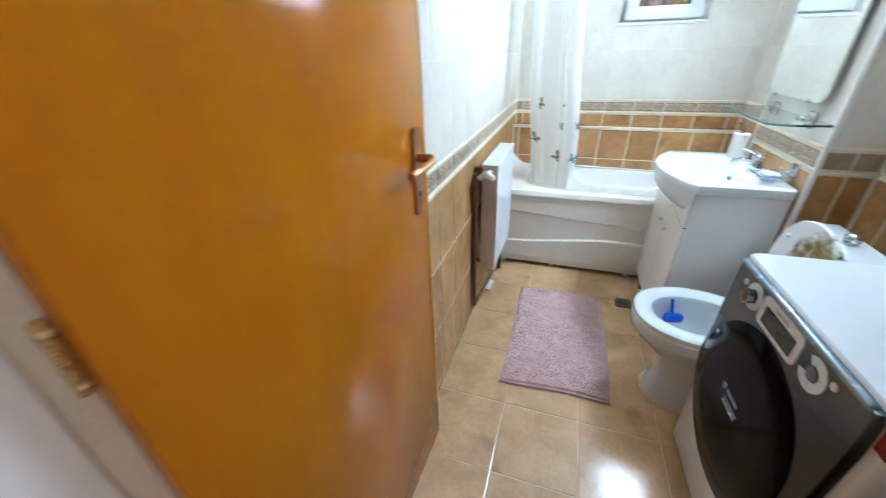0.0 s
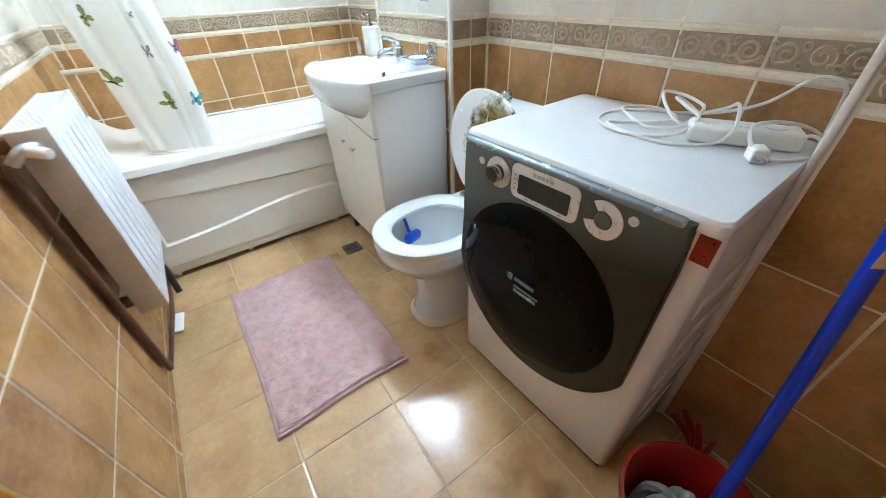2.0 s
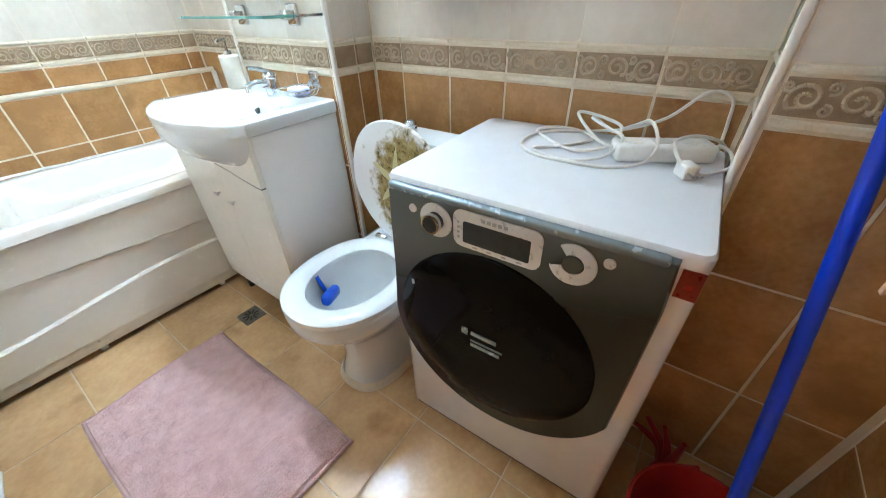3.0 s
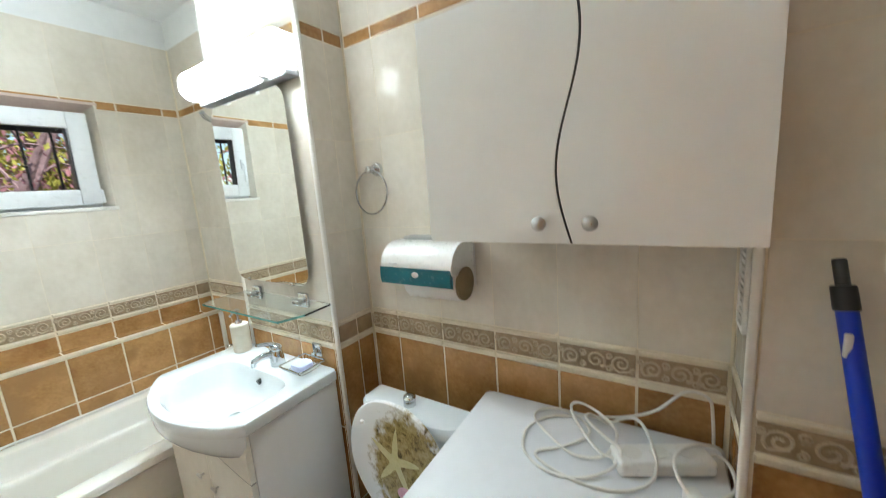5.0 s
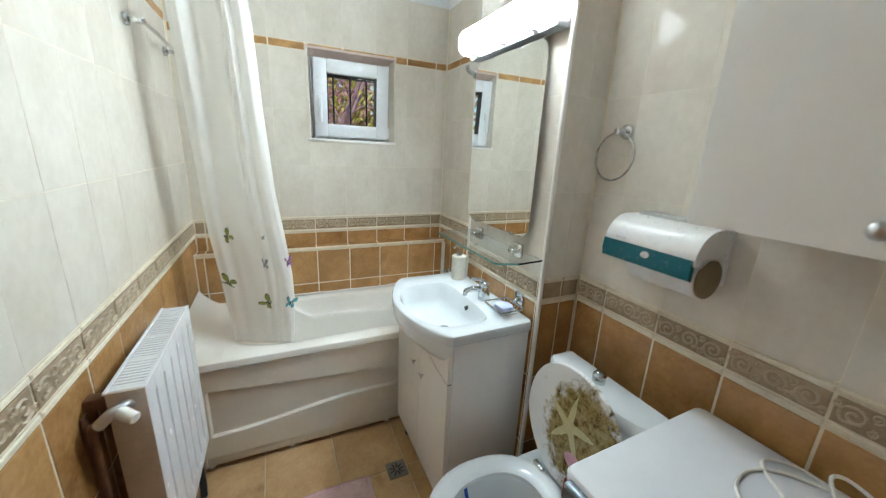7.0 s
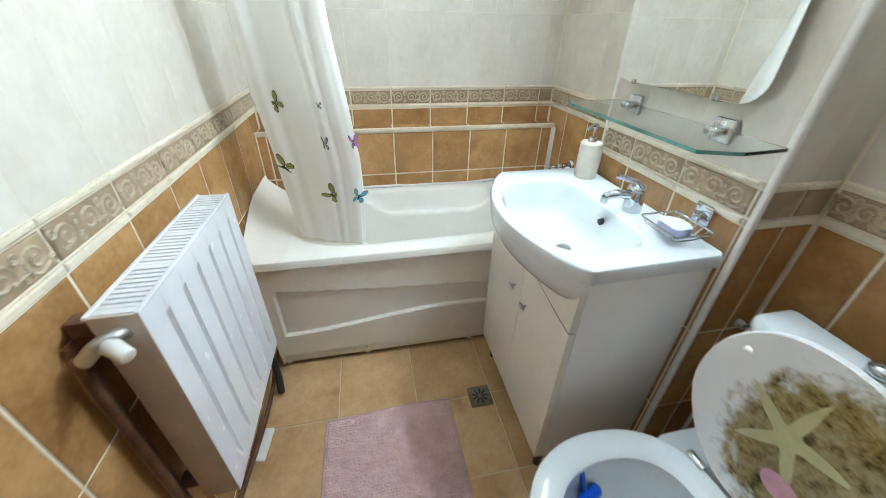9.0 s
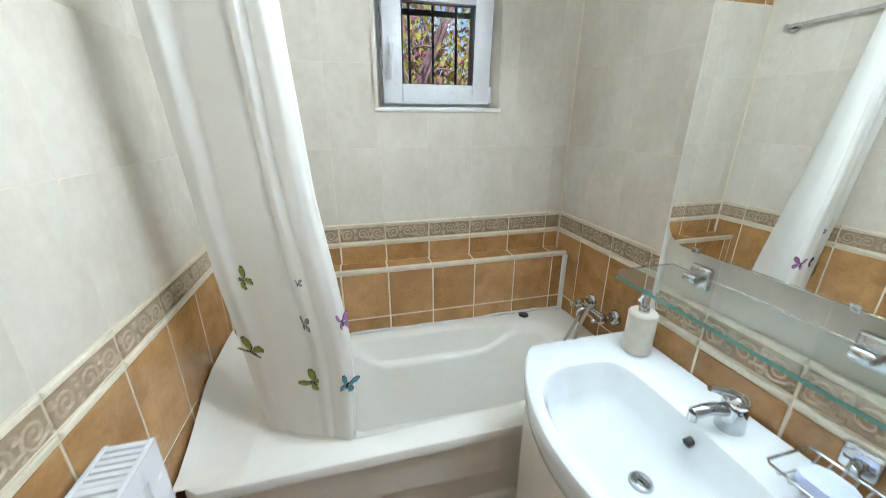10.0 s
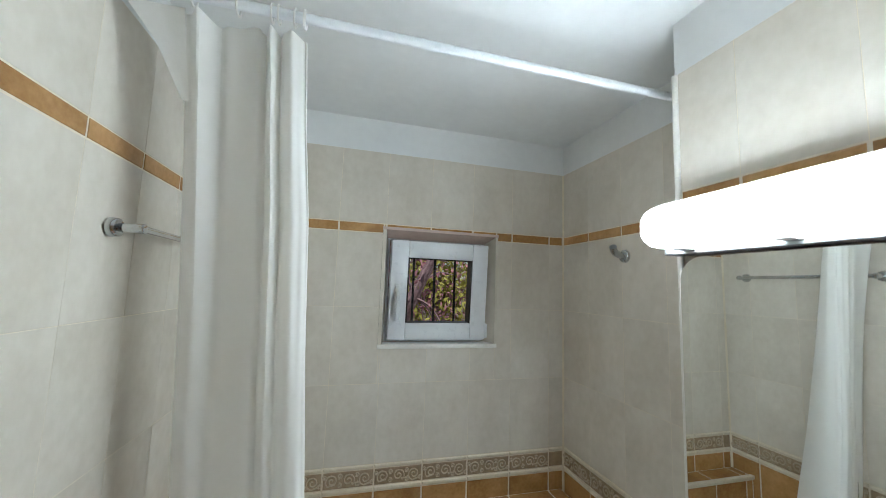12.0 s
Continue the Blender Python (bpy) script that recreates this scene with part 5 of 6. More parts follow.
for x in (1.02, 1.42):
    for y in (MY0 + 0.05, MY1 - 0.05):
        part("foot", cylinder((x, y, 0.0), (x, y, 0.02), 0.018, seg=14), DARK, machine)
CY, CZ, CR = 1.150, 0.500, 0.283
outline = [(0.882, 0.838), (0.880, 0.80)]
outline += [(0.876 + 0.006 * k / 6, 0.80 - 0.36 * k / 6) for k in range(1, 6)]
a0 = math.degrees(math.atan2(0.405 - CZ, 0.885 - CY))
for k in range(41):
    a = radians(a0 + (-4 - a0) * k / 40)
    outline.append((CY + CR * math.cos(a), CZ + CR * math.sin(a)))
outline += [(1.420, 0.62), (1.416, 0.74), (1.411, 0.825), (1.402, 0.838)]
def scaled(points, k, centre=(1.15, 0.55)):
    return [(centre[0] + (a - centre[0]) * k, centre[1] + (b - centre[1]) * k) for a, b in points]
def front(points, x):
    return [(x, a, b) for a, b in points]
def plate(points, mid):
    return loft(bmesh.new(), [front(points, MX + 0.002), front(points, MX - 0.010), front(scaled(points, 0.992, mid), MX - 0.016), front(scaled(points, 0.985, mid), MX - 0.0195)])
part("control_fascia", plate(outline, (1.15, 0.64)), FASCIA, machine, "grey control panel with a reflection gradient in its colour")
part("fascia_lip", boxed((MX - 0.024, 0.893, 0.826), (MX - 0.004, 1.408, 0.843), 0.007, 4), MACHINE_EDGE, machine, "blue-grey rounded handle lip")
dc = (1.167, 0.500)
FX = MX - 0.0195
bm = bmesh.new()
def disc(x, r, n=56):
    return [(x, dc[0] + r * math.cos(2 * math.pi * k / n), dc[1] + r * math.sin(2 * math.pi * k / n)) for k in range(n)]
loft(bm, [disc(FX + 0.002, 0.2370), disc(FX - 0.003, 0.2365), disc(FX - 0.007, 0.231), disc(FX - 0.011, 0.17), disc(FX - 0.0125, 0.09), disc(FX - 0.013, 0.01)], False, True)
mdoor = part("door", bm, DOOR_GLASS, machine, "glossy black round door")
bm = boxed((FX - 0.0165, dc[0] - 0.012 + 0.05, dc[1] + 0.018), (FX - 0.0125, dc[0] - 0.012 + 0.066, dc[1] + 0.036), 0.001)
for w, z, h in ((0.062, 0.022, 0.010), (0.078, 0.002, 0.004), (0.072, -0.014, 0.009)):
    box(bm, (FX - 0.0155, dc[0] + 0.030 - w, dc[1] + z), (FX - 0.0127, dc[0] + 0.030, dc[1] + z + h))
part("maker_mark", bm, MACHINE_EDGE, mdoor, "small silver lettering bars")
part("latch_mark", boxed((FX - 0.0135, 1.352, 0.60), (FX - 0.010, 1.358, 0.612), 0.001), SILVER, mdoor)
def ring_plate(cy, cz, r0, r1, x0, x1, n=36, start=0, stop=360):
    bm = bmesh.new()
    full = stop - start >= 360
    ks = [radians(start + (stop - start) * k / n) for k in range(n if full else n + 1)]
    loops = [[(x, cy + r * math.cos(a), cz + r * math.sin(a)) for a in ks] for x, r in ((x0, r0), (x1, r0), (x1, r1), (x0, r1), (x0, r0))]
    return loft(bm, loops, False, False, full)
part("selector_ring", ring_plate(1.290, 0.785, 0.0, 0.037, FX + 0.001, FX - 0.003), SILVER, machine, "silver selector ring")
knob = part("selector_knob", cylinder((FX, 1.290, 0.785), (FX - 0.022, 1.290, 0.785), 0.0195, 0.0175, 28, 0.003), DARK, machine, "black selector knob")
part("knob_rim", ring_plate(1.290, 0.785, 0.0165, 0.0205, FX - 0.012, FX - 0.0235), CHROME, knob)
scr = part("display_surround", prism(bmesh.new(), rounded_rect(1.072, 0.746, 1.248, 0.826, 0.018), FX - 0.003, FX + 0.001, "x"), SILVER, machine, "silver display surround")
part("display", prism(bmesh.new(), rounded_rect(1.092, 0.758, 1.226, 0.804, 0.004), FX - 0.0045, FX - 0.0025, "x"), SCREEN, scr, "dark grey display")
for k in range(5):
    part("marking", boxed((FX - 0.0038, 1.136 + 0.011 * k, 0.811), (FX - 0.0028, 1.144 + 0.011 * k, 0.818)), MARK_GREY, scr, smooth=False)
for k in range(4):
    part("marking", boxed((FX - 0.0038, 1.234, 0.764 + 0.011 * k), (FX - 0.0028, 1.239, 0.769 + 0.011 * k)), MARK_GREY, scr, smooth=False)
    part("marking", boxed((FX - 0.0038, 1.105 + 0.03 * k, 0.750), (FX - 0.0028, 1.115 + 0.03 * k, 0.753)), MARK_GREY, scr, smooth=False)
part("option_ring", ring_plate(1.020, 0.783, 0.019, 0.039, FX - 0.003, FX + 0.001, 36, 52, 342), SILVER, machine, "silver option ring")
part("start_button", ring_plate(1.020, 0.783, 0.0, 0.0165, FX - 0.004, FX + 0.001), MACHINE_GREY, machine)
for y, z in ((1.346, 0.797), (0.967, 0.806)):
    part("push_button", ring_plate(y, z, 0.0, 0.009, FX - 0.003, FX + 0.001, 20), SILVER, machine)
part("side_sticker", boxed((MX + 0.003, 1.4235, 0.762), (MX + 0.040, MY1 + 0.0012, 0.816), 0.004), RED_STICKER, machine, "red sticker round the corner")
for y0, y1 in ((0.846, 0.8755),):
    st = part("energy_sticker", boxed((MX - 0.0012, y0, 0.770), (MX + 0.001, y1, 0.821)), RED_STICKER, machine, "red sticker", smooth=False)
bm = bmesh.new()
box(bm, (MX - 0.0022, 0.856, 0.789), (MX - 0.001, 0.866, 0.797))
part("sticker_mark", bm, RED, st, smooth=False)
for k in range(5):
    z = 0.12 + 0.12 * k
    part("side_rib", boxed((1.06, MY0 - 0.003, z), (1.40, MY0 + 0.001, z + 0.05), 0.002), MACHINE_WHITE, machine)
machine.rotation_euler.z = radians(1.8)

# extension lead on the machine
lead = thing("extension_lead", "white power strip with a tangled cable on the washing machine", "extension lead", at=(1.34, 0.97, 0.851))
sm = Matrix.Translation((1.340, 0.968, 0.8515)) @ pose(0, 0, 0, 0, 0, -62)
part("strip", boxed((-0.098, -0.032, 0.0), (0.098, 0.032, 0.037), 0.010, 3, sm), WHITE_PLASTIC, lead)
for k in range(3):
    c = sm @ Vector((-0.06 + 0.055 * k, 0, 0.0375))
    part("socket", cylinder(c - Vector((0, 0, 0.001)), c + Vector((0, 0, 0.0008)), 0.019), CORD, lead)
ZW = 0.855
for pts in ([(1.298, 1.050, 0.872), (1.290, 1.085, 0.884), (1.330, 1.135, 0.905), (1.385, 1.165, 0.912), (1.420, 1.150, 0.905), (1.400, 1.100, 0.902), (1.345, 1.055, 0.900), (1.300, 1.075, 0.868), (1.290, 1.14, ZW), (1.335, 1.215, ZW),
             (1.385, 1.262, ZW), (1.425, 1.250, ZW), (1.445, 1.205, ZW), (1.425, 1.150, ZW), (1.375, 1.120, ZW + 0.002), (1.310, 1.160, ZW), (1.262, 1.215, ZW), (1.235, 1.195, ZW), (1.215, 1.120, ZW), (1.225, 1.045, ZW), (1.262, 0.990, ZW + 0.006), (1.300, 0.975, 0.880), (1.335, 0.985, 0.905), (1.390, 1.010, 0.912), (1.430, 1.040, 0.890), (1.415, 1.085, 0.870)],
            [(1.415, 1.085, 0.870), (1.390, 1.120, 0.900), (1.350, 1.120, 0.912), (1.315, 1.075, 0.905), (1.295, 1.040, 0.895), (1.270, 1.060, 0.862), (1.225, 1.115, ZW), (1.215, 1.185, ZW), (1.255, 1.245, ZW), (1.330, 1.262, ZW), (1.400, 1.225, ZW), (1.440, 1.150, ZW), (1.452, 1.060, 0.872), (1.465, 0.985, 0.905), (1.480, 0.925, 0.962), (1.485, 0.880, 0.955), (1.485, 0.870, 0.905), (1.478, 0.866, 0.83)],
            [(1.378, 0.888, 0.875), (1.395, 0.868, 0.878), (1.380, 0.848, 0.872), (1.335, 0.842, 0.862), (1.300, 0.862, ZW + 0.002), (1.268, 0.890, ZW + 0.004), (1.262, 0.925, 0.878), (1.300, 0.945, 0.898), (1.345, 0.935, 0.900), (1.385, 0.905, 0.896), (1.420, 0.870, 0.880), (1.445, 0.852, 0.850), (1.450, 0.847, 0.80)]):
    part("cable", tubed(pts, 0.0036, 8, 10), CORD, lead)
bm = boxed((-0.018, -0.014, 0), (0.020, 0.014, 0.027), 0.005, 3, Matrix.Translation((1.262, 0.910, 0.8515)) @ pose(0, 0, 0, 0, 0, 35))
plug = part("plug", bm, WHITE_PLASTIC, lead, "white mains plug")
bm = bmesh.new()
pm = Matrix.Translation((1.262, 0.910, 0.8515)) @ pose(0, 0, 0, 0, 0, 35)
for y in (-0.008, 0.008):
    cyl(bm, pm @ Vector((-0.018, y, 0.014)), pm @ Vector((-0.036, y, 0.014)), 0.0024, seg=8)
part("pin", bm, STEEL, plug)

# ---------------------------------------------------------------- wall cabinet
cab = thing("wall_cabinet", "white glossy wall cabinet with a wavy door joint", "cabinet", at=(1.34, 1.12, 1.365))
CX, CY0, CY1, CZ0, CZ1 = 1.190, 0.846, 1.418, 1.364, 1.815
part("body", boxed((CX + 0.020, CY0, CZ0), (XA - 0.007, CY1, CZ1), 0.002), LACQUER, cab)


def joint_y(z):
    s = (z - CZ0) / (CZ1 - CZ0)
    return 1.1165 + 0.0215 * math.sin(2 * math.pi * (s - 0.03) * 0.98)


def door_panel(side):
    n = 40
    zs = [CZ0 + (CZ1 - CZ0) * k / n for k in range(n + 1)]
    edge = CY1 if side > 0 else CY0
    pts = [(joint_y(z) + side * 0.0023, z) for z in zs] + [(edge, CZ1), (edge, CZ0)]
    return prism(bmesh.new(), pts if side < 0 else pts[::-1], CX, CX + 0.0185, "x")


doors = [part("door", door_panel(s), LACQUER, cab) for s in (1, -1)]
bm = bmesh.new()
zs = [CZ0 + 0.001 + (CZ1 - CZ0 - 0.002) * k / 40 for k in range(41)]
prism(bm, [(joint_y(z) - 0.0022, z) for z in zs] + [(joint_y(z) + 0.0022, z) for z in reversed(zs)], CX + 0.002, CX + 0.0195, "x")
part("joint_strip", bm, DARK, cab, "dark wavy joint between the doors")
for y, d in ((1.166, doors[0]), (1.078, doors[1])):
    bm = cylinder((CX, y, 1.403), (CX - 0.012, y, 1.403), 0.006, seg=12)
    bmesh.ops.create_uvsphere(bm, u_segments=18, v_segments=12, radius=0.0135, matrix=Matrix.Translation((CX - 0.020, y, 1.403)) @ Matrix.Diagonal((0.8, 1, 1, 1)))
    part("knob", bm, STEEL, d, "ball-shaped steel knob")

# paper holder
ph = thing("paper_holder", "white and teal plastic toilet paper holder on the wall", "paper holder", at=(1.45, 1.58, 1.2))
HY0, HY1 = 1.474, 1.735
arc = [(XA - 0.007, 1.322), (1.44, 1.322)]
for k in range(9):
    a = radians(90 + 80 * k / 8)
    arc.append((1.425 + 0.075 * math.cos(a), 1.240 + 0.082 * math.sin(a)))
arc2 = [(1.3565, 1.236), (1.436, 1.24), (XA - 0.007, 1.25)]
part("hood", prism(bmesh.new(), arc + arc2, HY0, HY1, "y"), WHITE_PLASTIC, ph)
part("front_cover", prism(bmesh.new(), [(1.350, 1.252), (1.347, 1.222), (1.351, 1.200), (1.362, 1.196), (1.364, 1.252)], HY0 + 0.004, HY1 + 0.002, "y"), TEAL, ph, "teal front flap")
part("cheek", prism(bmesh.new(), [(XA - 0.007, 1.21), (1.43, 1.20), (1.39, 1.225), (1.37, 1.25), (XA - 0.007, 1.25)], HY0, HY0 + 0.010, "y"), WHITE_PLASTIC, ph)
part("top_tray", boxed((1.452, HY0 + 0.06, 1.321), (XA - 0.007, HY1 - 0.02, 1.333), 0.003), STEEL, ph, "grey top edge")
part("back_plate", boxed((XA - 0.012, HY0 - 0.004, 1.175), (XA - 0.006, HY1 - 0.01, 1.322), 0.002), WHITE_PLASTIC, ph)
for k in range(4):
    part("letter_bar", boxed((1.3465, 1.69 - 0.008 * k, 1.262), (1.349, 1.695 - 0.008 * k, 1.266)), STEEL, ph, smooth=False)
bm = bmesh.new()
bmesh.ops.create_uvsphere(bm, u_segments=14, v_segments=8, radius=0.010, matrix=Matrix.Translation((1.349, 1.600, 1.232)) @ Matrix.Diagonal((0.3, 1.4, 1, 1)))
part("badge", bm, SILVER, ph)
roll = thing("toilet_roll", "white toilet paper roll on its card core", "toilet roll", at=(1.425, 1.55, 1.2))
bm = cylinder((1.424, 1.478, 1.198), (1.424, 1.665, 1.198), 0.054, seg=36, bevel=0.003)
part("paper", bm, PAPER, roll)
part("core", cylinder((1.424, 1.471, 1.198), (1.424, 1.479, 1.198), 0.050, seg=28), CARD, roll, "brown card end")
for k in range(3):
    y = 1.52 + 0.042 * k
    bm = bmesh.new()
    loft(bm, [[(1.424 - 0.0565 * math.cos(radians(a)), y + dy + 0.0006 * a, 1.198 - 0.0565 * math.sin(radians(a))) for a in range(-10, 101, 10)] for dy in (0.0, 0.026)], False, False, False)
    part("paper_fold", bm, PAPER, roll)

# towel ring
tr = thing("towel_ring", "chrome towel ring on the tiled wall", "towel ring", at=(1.47, 1.83, 1.5))
part("flange", cylinder((XA - 0.005, 1.835, 1.562), (XA - 0.020, 1.835, 1.562), 0.024, 0.021, bevel=0.003), CHROME, tr)
part("post", cylinder((XA - 0.018, 1.835, 1.562), (1.440, 1.835, 1.560), 0.010, 0.012, bevel=0.003), CHROME, tr)
bm = bmesh.new()
tube(bm, [(1.452 + 0.004 * math.sin(radians(a)), 1.840 + 0.072 * math.cos(radians(a)), 1.484 + 0.074 * math.sin(radians(a))) for a in range(90, 460, 10)], 0.0032, 8, 1)
part("ring", bm, CHROME, tr)

# vent grille in the alcove's side
vent = thing("vent_grille", "narrow cream plastic vent grille in the tiled wall", "vent", at=(1.375, YA0, 1.18))
VY = YA0 + 0.004
part("frame", boxed((1.340, VY, 1.175), (1.352, VY + 0.008, 1.340), 0.002), TRIM_WHITE, vent)
part("frame", boxed((1.402, VY, 1.175), (1.414, VY + 0.008, 1.340), 0.002), TRIM_WHITE, vent)
part("frame", boxed((1.352, VY, 1.175), (1.402, VY + 0.008, 1.186), 0.002), TRIM_WHITE, vent)
part("frame", boxed((1.352, VY, 1.329), (1.402, VY + 0.008, 1.340), 0.002), TRIM_WHITE, vent)
part("backing", boxed((1.352, VY - 0.001, 1.186), (1.402, VY + 0.002, 1.329)), DARK, vent)
for k in range(10):
    z = 1.190 + 0.0138 * k
    part("slat", boxed((1.352, VY + 0.001, z), (1.402, VY + 0.006, z + 0.008)), TRIM_WHITE, vent)

# ---------------------------------------------------------------- bucket, mop, towel, rug, drain
bucket = thing("bucket", "red plastic bucket beside the washing machine", "bucket", at=(0.965, 0.655, 0))
BX, BY = 0.965, 0.655
bm = bmesh.new()
loft(bm, [ring(BX, BY, z, r, r, 36) for z, r in ((0.0, 0.098), (0.004, 0.102), (0.235, 0.132), (0.245, 0.140), (0.258, 0.140), (0.260, 0.134), (0.235, 0.128), (0.012, 0.098))])
part("body", bm, RED, bucket)
part("handle", tubed([(BX - 0.137, BY - 0.02, 0.248), (BX - 0.10, BY - 0.11, 0.262), (BX, BY - 0.15, 0.265), (BX + 0.10, BY - 0.11, 0.262), (BX + 0.137, BY - 0.02, 0.248)], 0.004, 8), STEEL, bucket)
mop = thing("mop", "mop with a blue metal handle standing in the bucket", "mop", at=(0.95, 0.64, 0.05))
p0, p1 = Vector((0.905, 0.618, 0.10)), Vector((1.270, 0.742, 1.258))
dm = (p1 - p0).normalized()
part("handle", cylinder(p0, p1, 0.0125, seg=18), BLUE, mop)
part("grip", cylinder(p1, p1 + dm * 0.038, 0.0150, 0.0145, 18, 0.003), DARK, mop, "black handle end")
part("grip_tip", cylinder(p1 + dm * 0.036, p1 + dm * 0.078, 0.0085, 0.0085, 14, 0.003), DARK, mop)
lp = p1 - dm * 0.045
part("label", boxed((lp.x - 0.0138, lp.y + 0.002, lp.z - 0.020), (lp.x - 0.006, lp.y + 0.011, lp.z + 0.016), 0.002), WHITE_PLASTIC, mop)
rnd = random.Random(12)
for k in range(26):
    a, r = rnd.uniform(0, 6.28), rnd.uniform(0.02, 0.085)
    x, y = BX - 0.02 + r * math.cos(a), BY + 0.01 + r * math.sin(a)
    bm = tubed([(p0.x, p0.y, 0.13), (BX - 0.01 + 0.5 * r * math.cos(a), BY + 0.5 * r * math.sin(a), 0.19 + rnd.uniform(0, 0.04)), (x, y, 0.16 + rnd.uniform(0, 0.04)), (x + 0.01, y + 0.01, 0.03)], 0.013, 7, 5)
    part("rag_strip", bm, RAG, mop, "blue-grey rag strip")
rnd = random.Random(5)
duster = thing("red_duster", "crumpled red plastic duster on the floor", "duster", at=(1.215, 0.70, 0.0))
part("base", cylinder((1.215, 0.70, 0.0), (1.215, 0.70, 0.045), 0.028, 0.020, 14, 0.004), RED, duster)
for k in range(7):
    a = radians(200 - 32 * k)
    bm = tubed([(1.215, 0.70, 0.02), (1.215 + 0.03 * math.cos(a), 0.70 + 0.05 * math.cos(a) * 0.6, 0.07 + 0.03 * math.sin(a)), (1.205 + 0.05 * math.cos(a), 0.715 + 0.085 * math.cos(a), 0.09 + 0.09 * max(0, math.sin(a)) + rnd.uniform(0, 0.02))], 0.016, 7, 5, 0.4)
    part("strip", bm, RED, duster)

towel_bar = thing("towel_rail", "chrome swing rail on the door wall carrying a towel", "towel rail", at=(0.97, 0.5, 1.42))
part("plate", cylinder((0.97, YD + 0.004, 1.42), (0.97, YD + 0.018, 1.42), 0.024, 0.020, bevel=0.003), CHROME, towel_bar)
part("arm", cylinder((0.97, YD + 0.01, 1.42), (0.97, 0.735, 1.42), 0.008), CHROME, towel_bar)


def towel_sheet(x, y0, y1, z0, z1, amp, ph, n=40, m=26):
    bm = bmesh.new()
    rows = []
    for side in (0, 1):
        rows.append([[bm.verts.new((x + side * 0.009 + amp * (1 - 0.5 * j / m) * math.sin(7.5 * i / n * 2 + ph + 0.4 * j / m) , y0 + (y1 - y0) * i / n + 0.012 * math.sin(3 * j / m + ph), z0 + (z1 - z0) * j / m + 0.008 * math.sin(9 * i / n + ph) * (1 - j / m))) for i in range(n + 1)] for j in range(m + 1)])
    for side in rows:
        for a, b in zip(side, side[1:]):
            for i in range(n):
                bm.faces.new((a[i], a[i + 1], b[i + 1], b[i]))
    f, b = rows
    for j in range(m):
        for i in (0, n):
            bm.faces.new((f[j][i], f[j + 1][i], b[j + 1][i], b[j][i]))
    for i in range(n):
        for j in (0, m):
            bm.faces.new((f[j][i], f[j][i + 1], b[j][i + 1], b[j][i]))
    return bm


towel = thing("towel", "cream and peach towel hanging folded over its rail", "towel", at=(1.1, 0.6, 0.8))
part("front_fall", towel_sheet(0.952, 0.455, 0.712, 0.935, 1.428, 0.012, 0.5), CLOTH, towel)
part("rear_fall", towel_sheet(0.976, 0.450, 0.690, 0.880, 1.428, 0.012, 1.3), CLOTH_PEACH, towel, "peach coloured layer")
part("hem", boxed((0.938, 0.458, 0.942), (0.949, 0.706, 0.954), 0.003), CLOTH, towel, "pale woven hem")

rug = thing("bath_rug", "pink ribbed chenille bath rug on the floor", "rug", at=(0.52, 1.9, 0))
bm = bmesh.new()
cols, rws = 96, 150
RX0, RX1, RYA, RYB = 0.277, 0.764, 1.497, 2.305
rnd = random.Random(9)
clump = {(i, j): rnd.choice((0.0, 0.0, 0.001, 0.002, 0.0045)) for i in range(30) for j in range(80)}
grid = []
for j in range(rws + 1):
    row = []
    for i in range(cols + 1):
        x, y = RX0 + (RX1 - RX0) * i / cols, RYA + (RYB - RYA) * j / rws
        edge = min(i, cols - i, j, rws - j)
        h = 0.004 + (0.006 + clump[(i // 4, j // 2)] + 0.0016 * (j % 2) + rnd.uniform(-0.0012, 0.0012)) * (1 if edge > 2 else 0.2)
        h += 0.004 * (1 + math.sin(y * 31 + 1.5 * math.sin(x * 9))) * 0.5 * (1 if edge > 2 else 0.3)
        h *= 0 if edge == 0 else 1
        x += 0.004 * math.sin(y * 8) + 0.012 * (y - 1.9) * (0.5 - i / cols) * 0.3
        y += 0.006 * math.sin(x * 12 + 1) + 0.02 * (x - 0.52)
        row.append(bm.verts.new((x, y, 0.002 + h)))
    grid.append(row)
for a, b in zip(grid, grid[1:]):
    for i in range(cols):
        bm.faces.new((a[i], a[i + 1], b[i + 1], b[i]))
part("tufted_top", bm, RUG, rug)
for y, s in ((RYA, 1), (RYB, -1)):
    part("hem", tubed([(RX0 + 0.0487 * k, y + 0.002 * s + 0.006 * math.sin((RX0 + 0.0487 * k) * 12 + 1) + 0.02 * (RX0 + 0.0487 * k - 0.52) + 0.0, 0.006) for k in range(11)], 0.0035, 6, 3), RUG_HEM, rug)

drain = thing("floor_drain", "square steel floor drain with a slotted grate", "drain", at=(0.888, 2.296, 0))
part("plate", prism(bmesh.new(), rounded_rect(0.842, 2.250, 0.934, 2.342, 0.006), 0.0012, 0.004, "z"), DRAIN_STEEL, drain)
for k in range(9):
    a = 2 * math.pi * k / 9
    m = Matrix.Translation((0.888, 2.296, 0)) @ pose(0, 0, 0, 0, 0, math.degrees(a))
    part("slot", boxed((0.010, -0.0032, 0.0035), (0.034, 0.0032, 0.0048), 0.0, 2, m), DARK, drain)

# ---------------------------------------------------------------- outside the window
shell("ground", (-200, YW + T + 0.05, -0.9), (200, 400, -0.8), SOIL, "bare garden soil outside the house", "ground")


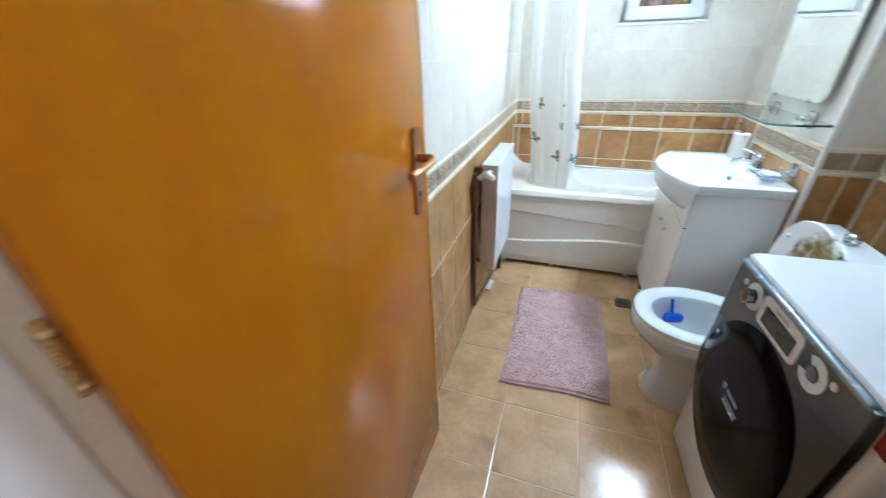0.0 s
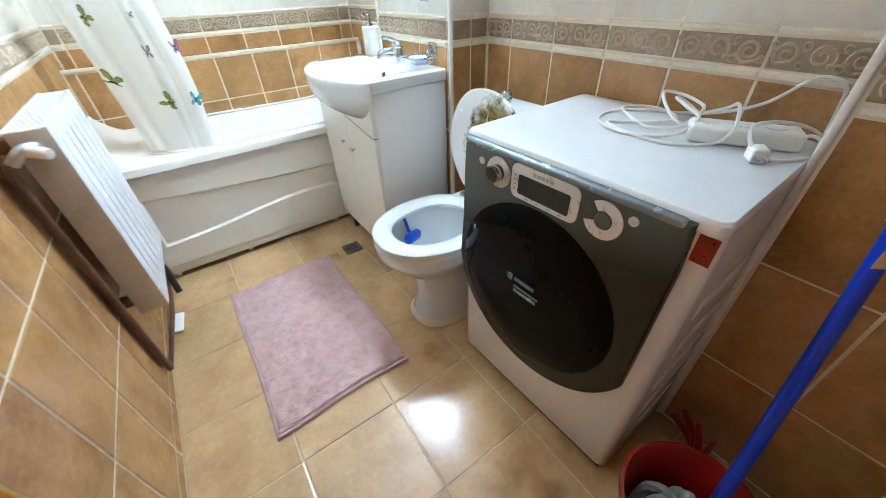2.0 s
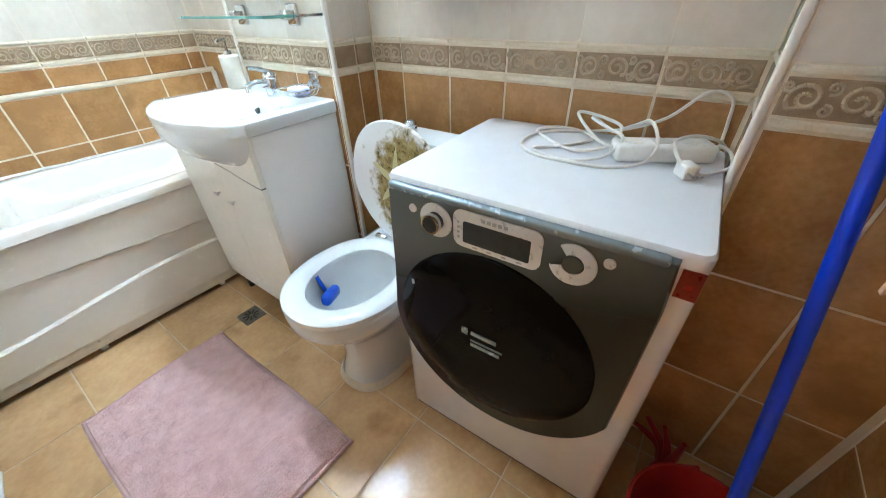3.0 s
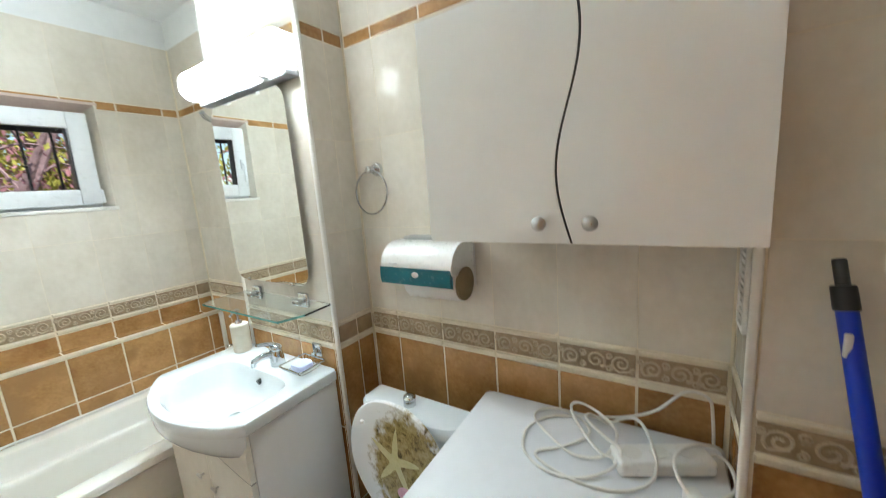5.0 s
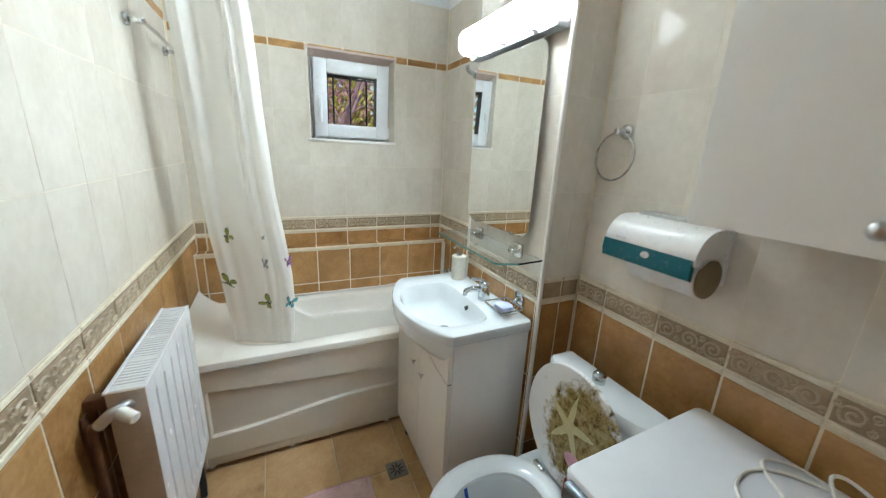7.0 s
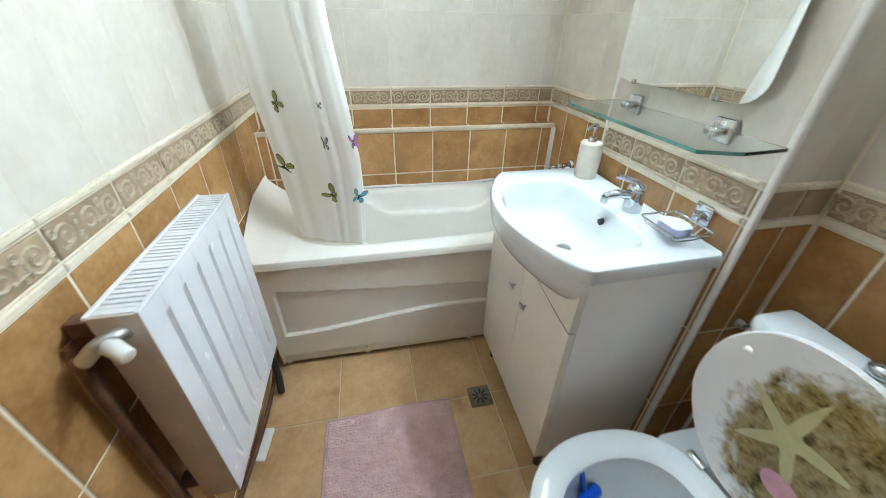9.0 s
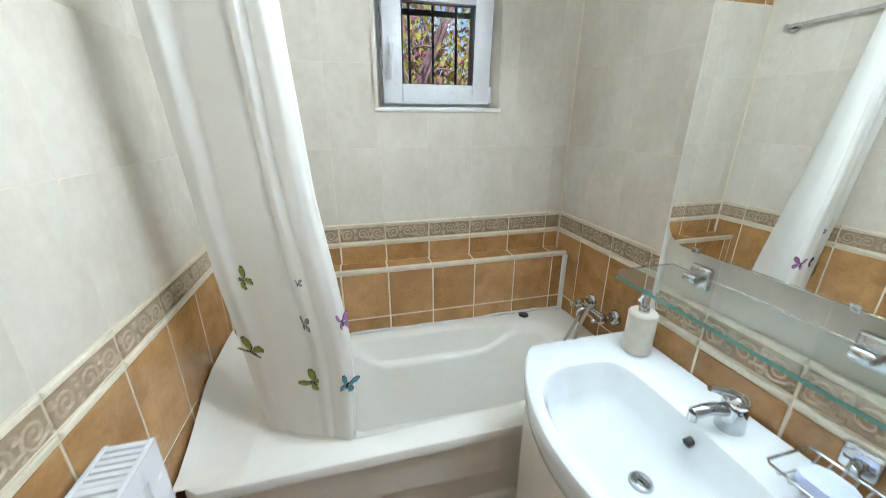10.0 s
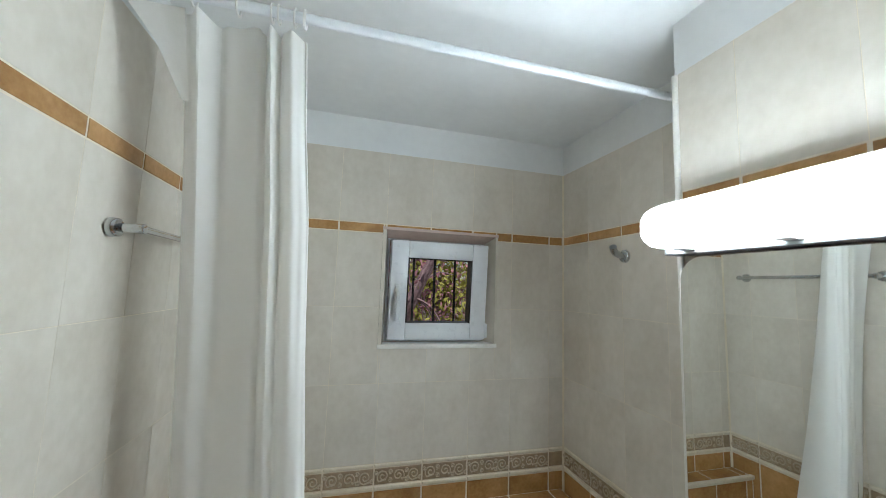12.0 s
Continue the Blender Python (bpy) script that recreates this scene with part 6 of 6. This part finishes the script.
def make_tree(x, y, seed, green):
    rnd = random.Random(seed)
    t = thing("tree", "old tree with %s leaves outside the window" % ("yellow-green" if green else "dusty red"), "tree", group="trees outside", at=(x, y, -0.8))
    tips = []
    bm = tubed([(x, y, -0.8), (x + 0.05, y, 0.4), (x - 0.02, y + 0.05, 1.35)], 0.13, 12, 6, 0.75)
    part("trunk", bm, BARK, t)
    for k in range(6):
        a = rnd.uniform(0, 6.28) if k > 1 else (0.2 if k == 0 else 2.9)
        r = rnd.uniform(0.5, 1.1)
        end = (x + r * math.cos(a), y + 0.6 * r * math.sin(a), rnd.uniform(2.1, 3.0))
        mid = (x + 0.35 * r * math.cos(a), y + 0.3 * r * math.sin(a), rnd.uniform(1.65, 1.9))
        part("limb", tubed([(x - 0.02, y + 0.05, 1.25), mid, end], 0.085 if k < 2 else 0.045, 8, 6, 0.3), BARK, t)
        tips += [mid, end]
        for q in range(4):
            e2 = (mid[0] + rnd.uniform(-0.5, 0.5), mid[1] + rnd.uniform(-0.4, 0.4), mid[2] + rnd.uniform(-0.5, 0.5))
            part("twig", tubed([mid, ((mid[0] + e2[0]) / 2, (mid[1] + e2[1]) / 2, (mid[2] + e2[2]) / 2 + 0.08), e2], 0.012, 5, 4, 0.4), BARK, t)
            tips.append(e2)
    for mat, share in ((LEAF_GREEN, 0.75 if green else 0.3), (LEAF_RED, 0.25 if green else 0.7)):
        verts, faces = [], []
        for k in range(int((5800 if y > 6 else 1700) * share)):
            c = rnd.choice(tips)
            p = Vector((c[0] + rnd.gauss(0, 0.30), c[1] + rnd.gauss(0, 0.28), c[2] + rnd.gauss(0, 0.30)))
            e = Euler((rnd.uniform(0, 6.28), rnd.uniform(0, 6.28), rnd.uniform(0, 6.28))).to_matrix()
            s = rnd.uniform(0.018, 0.036) * (1.5 if y > 6 else 0.9)
            b = len(verts)
            verts += [p + e @ Vector(v) * s for v in ((-1, 0, 0), (0, -0.5, 0.12), (1.1, 0, 0), (0, 0.5, 0.12))]
            faces.append((b, b + 1, b + 2, b + 3))
        me = bpy.data.meshes.new("leaves")
        me.from_pydata(verts, [], faces)
        me.materials.append(mat)
        ob = new("crown", me)
        ob.parent = t
        ob.location = (-x, -y, 0.8)
        ob["kind"] = "stuff"
    return t


make_tree(0.95, 5.1, 3, False)
make_tree(0.2, 6.6, 8, True)
make_tree(1.9, 6.9, 15, True)
make_tree(1.0, 8.8, 21, True)

# unseen lamp, added to light the jamb and door leaf from the hall
hl = thing("hall_fill_lamp", "unseen round ceiling lamp added in the hall", "lamp", at=(1.33, -0.55, 2.40))
part("base", cylinder((1.33, -0.55, 2.45), (1.33, -0.55, 2.48), 0.13, seg=32, bevel=0.004), WHITE_PLASTIC, hl)
bm = bmesh.new()
loft(bm, [ring(1.33, -0.55, z, r, r, 32) for z, r in ((2.45, 0.125), (2.425, 0.12), (2.40, 0.09), (2.39, 0.04))])
part("shade", bm, HALL_GLOW, hl, "glowing shade of the added hall lamp")

# ---------------------------------------------------------------- tiles, piece by piece
ROWS_LEFT = [(0.0, 0.045, "terracotta"), (0.045, 0.347, "terracotta"), (0.347, 0.649, "terracotta"), (0.649, 0.944, "terracotta")] + ROWS_WALL[4:9] + [(1.668, 2.015, "cream"), (2.015, 2.060, "accent"), (2.060, ZT, "cream")]
tile_wall(wall_left, 90, (XL, 0, 0), YD, YW - 0.006, 2.21, ROWS_LEFT)
LEDGE_ROWS = [(0.50, 0.640, "terracotta"), (0.640, LZ - 0.016, "terracotta")]
tile_wall(ledge, 0, (0, LY, 0), XL + 0.006, 1.502, 0.462, LEDGE_ROWS)
tile_wall(wall_window, 0, (0, YW, 0), XL + 0.006, XR - 0.006, 0.468, holes=[(WX0, WZ0, WX1, WZ1), (XL, 0.0, XR, 0.56)])
tile_wall(wall_tub_end, 270, (XR, 0, 0), -YW + 0.006, -YP, -2.945)
tile_wall(wall_pier, 270, (XP, 0, 0), -YP + 0.008, -YA1 - 0.008, -2.16)
tile_wall(wall_pier, 0, (0, YA1, 0), XP + 0.008, XA - 0.006, XP - 0.1)
tile_wall(wall_pier, 180, (0, YP - 0.004, 0), -XR, -XP - 0.008, -XR)
tile_wall(wall_alcove, 270, (XA, 0, 0), -YA1 + 0.006, -YA0 - 0.006, -1.617)
tile_wall(wall_near, 180, (0, YA0 - 0.002, 0), -XA + 0.006, -XP - 0.008, -XP - 0.1)
tile_wall(wall_near, 270, (XP, 0, 0), -YA0 + 0.008, -YD - 0.006, -0.63)
tile_wall(wall_door, 180, (0, YD, 0), -XP + 0.006, -DX1 - 0.10, -XP)
for i in range(5):
    for j in range(-1, 10):
        x0, x1 = max(XL, 0.01 + 0.31 * i), min(0.01 + 0.31 * (i + 1), XR)
        y0, y1 = 1.378 - 0.31 * 3 + 0.31 * (j - 1), 1.378 - 0.31 * 3 + 0.31 * j
        y1 = min(y1, YW)
        if x1 - x0 < 0.02 or y1 - y0 < 0.02:
            continue
        ob = new("tile", tile_mesh("floor", x1 - x0, y1 - y0, FLOOR_TILE))
        ob.parent = floor
        ob.matrix_basis = pose((x0 + x1) / 2, (y0 + y1) / 2, -0.004, -90 + random.uniform(-0.08, 0.08), random.uniform(-0.08, 0.08), 0)
for k in range(9):
    a, b = max(XL + 0.006, 0.462 + 0.1965 * (k - 3)), min(1.513, 0.462 + 0.1965 * (k - 2))
    if b - a > 0.02:
        ob = new("tile", tile_mesh("ledge_top", b - a, 0.088, TERRACOTTA))
        ob.parent = ledge
        ob.matrix_basis = pose((a + b) / 2, LY + 0.056, LZ - 0.004, -90, 0, 0)
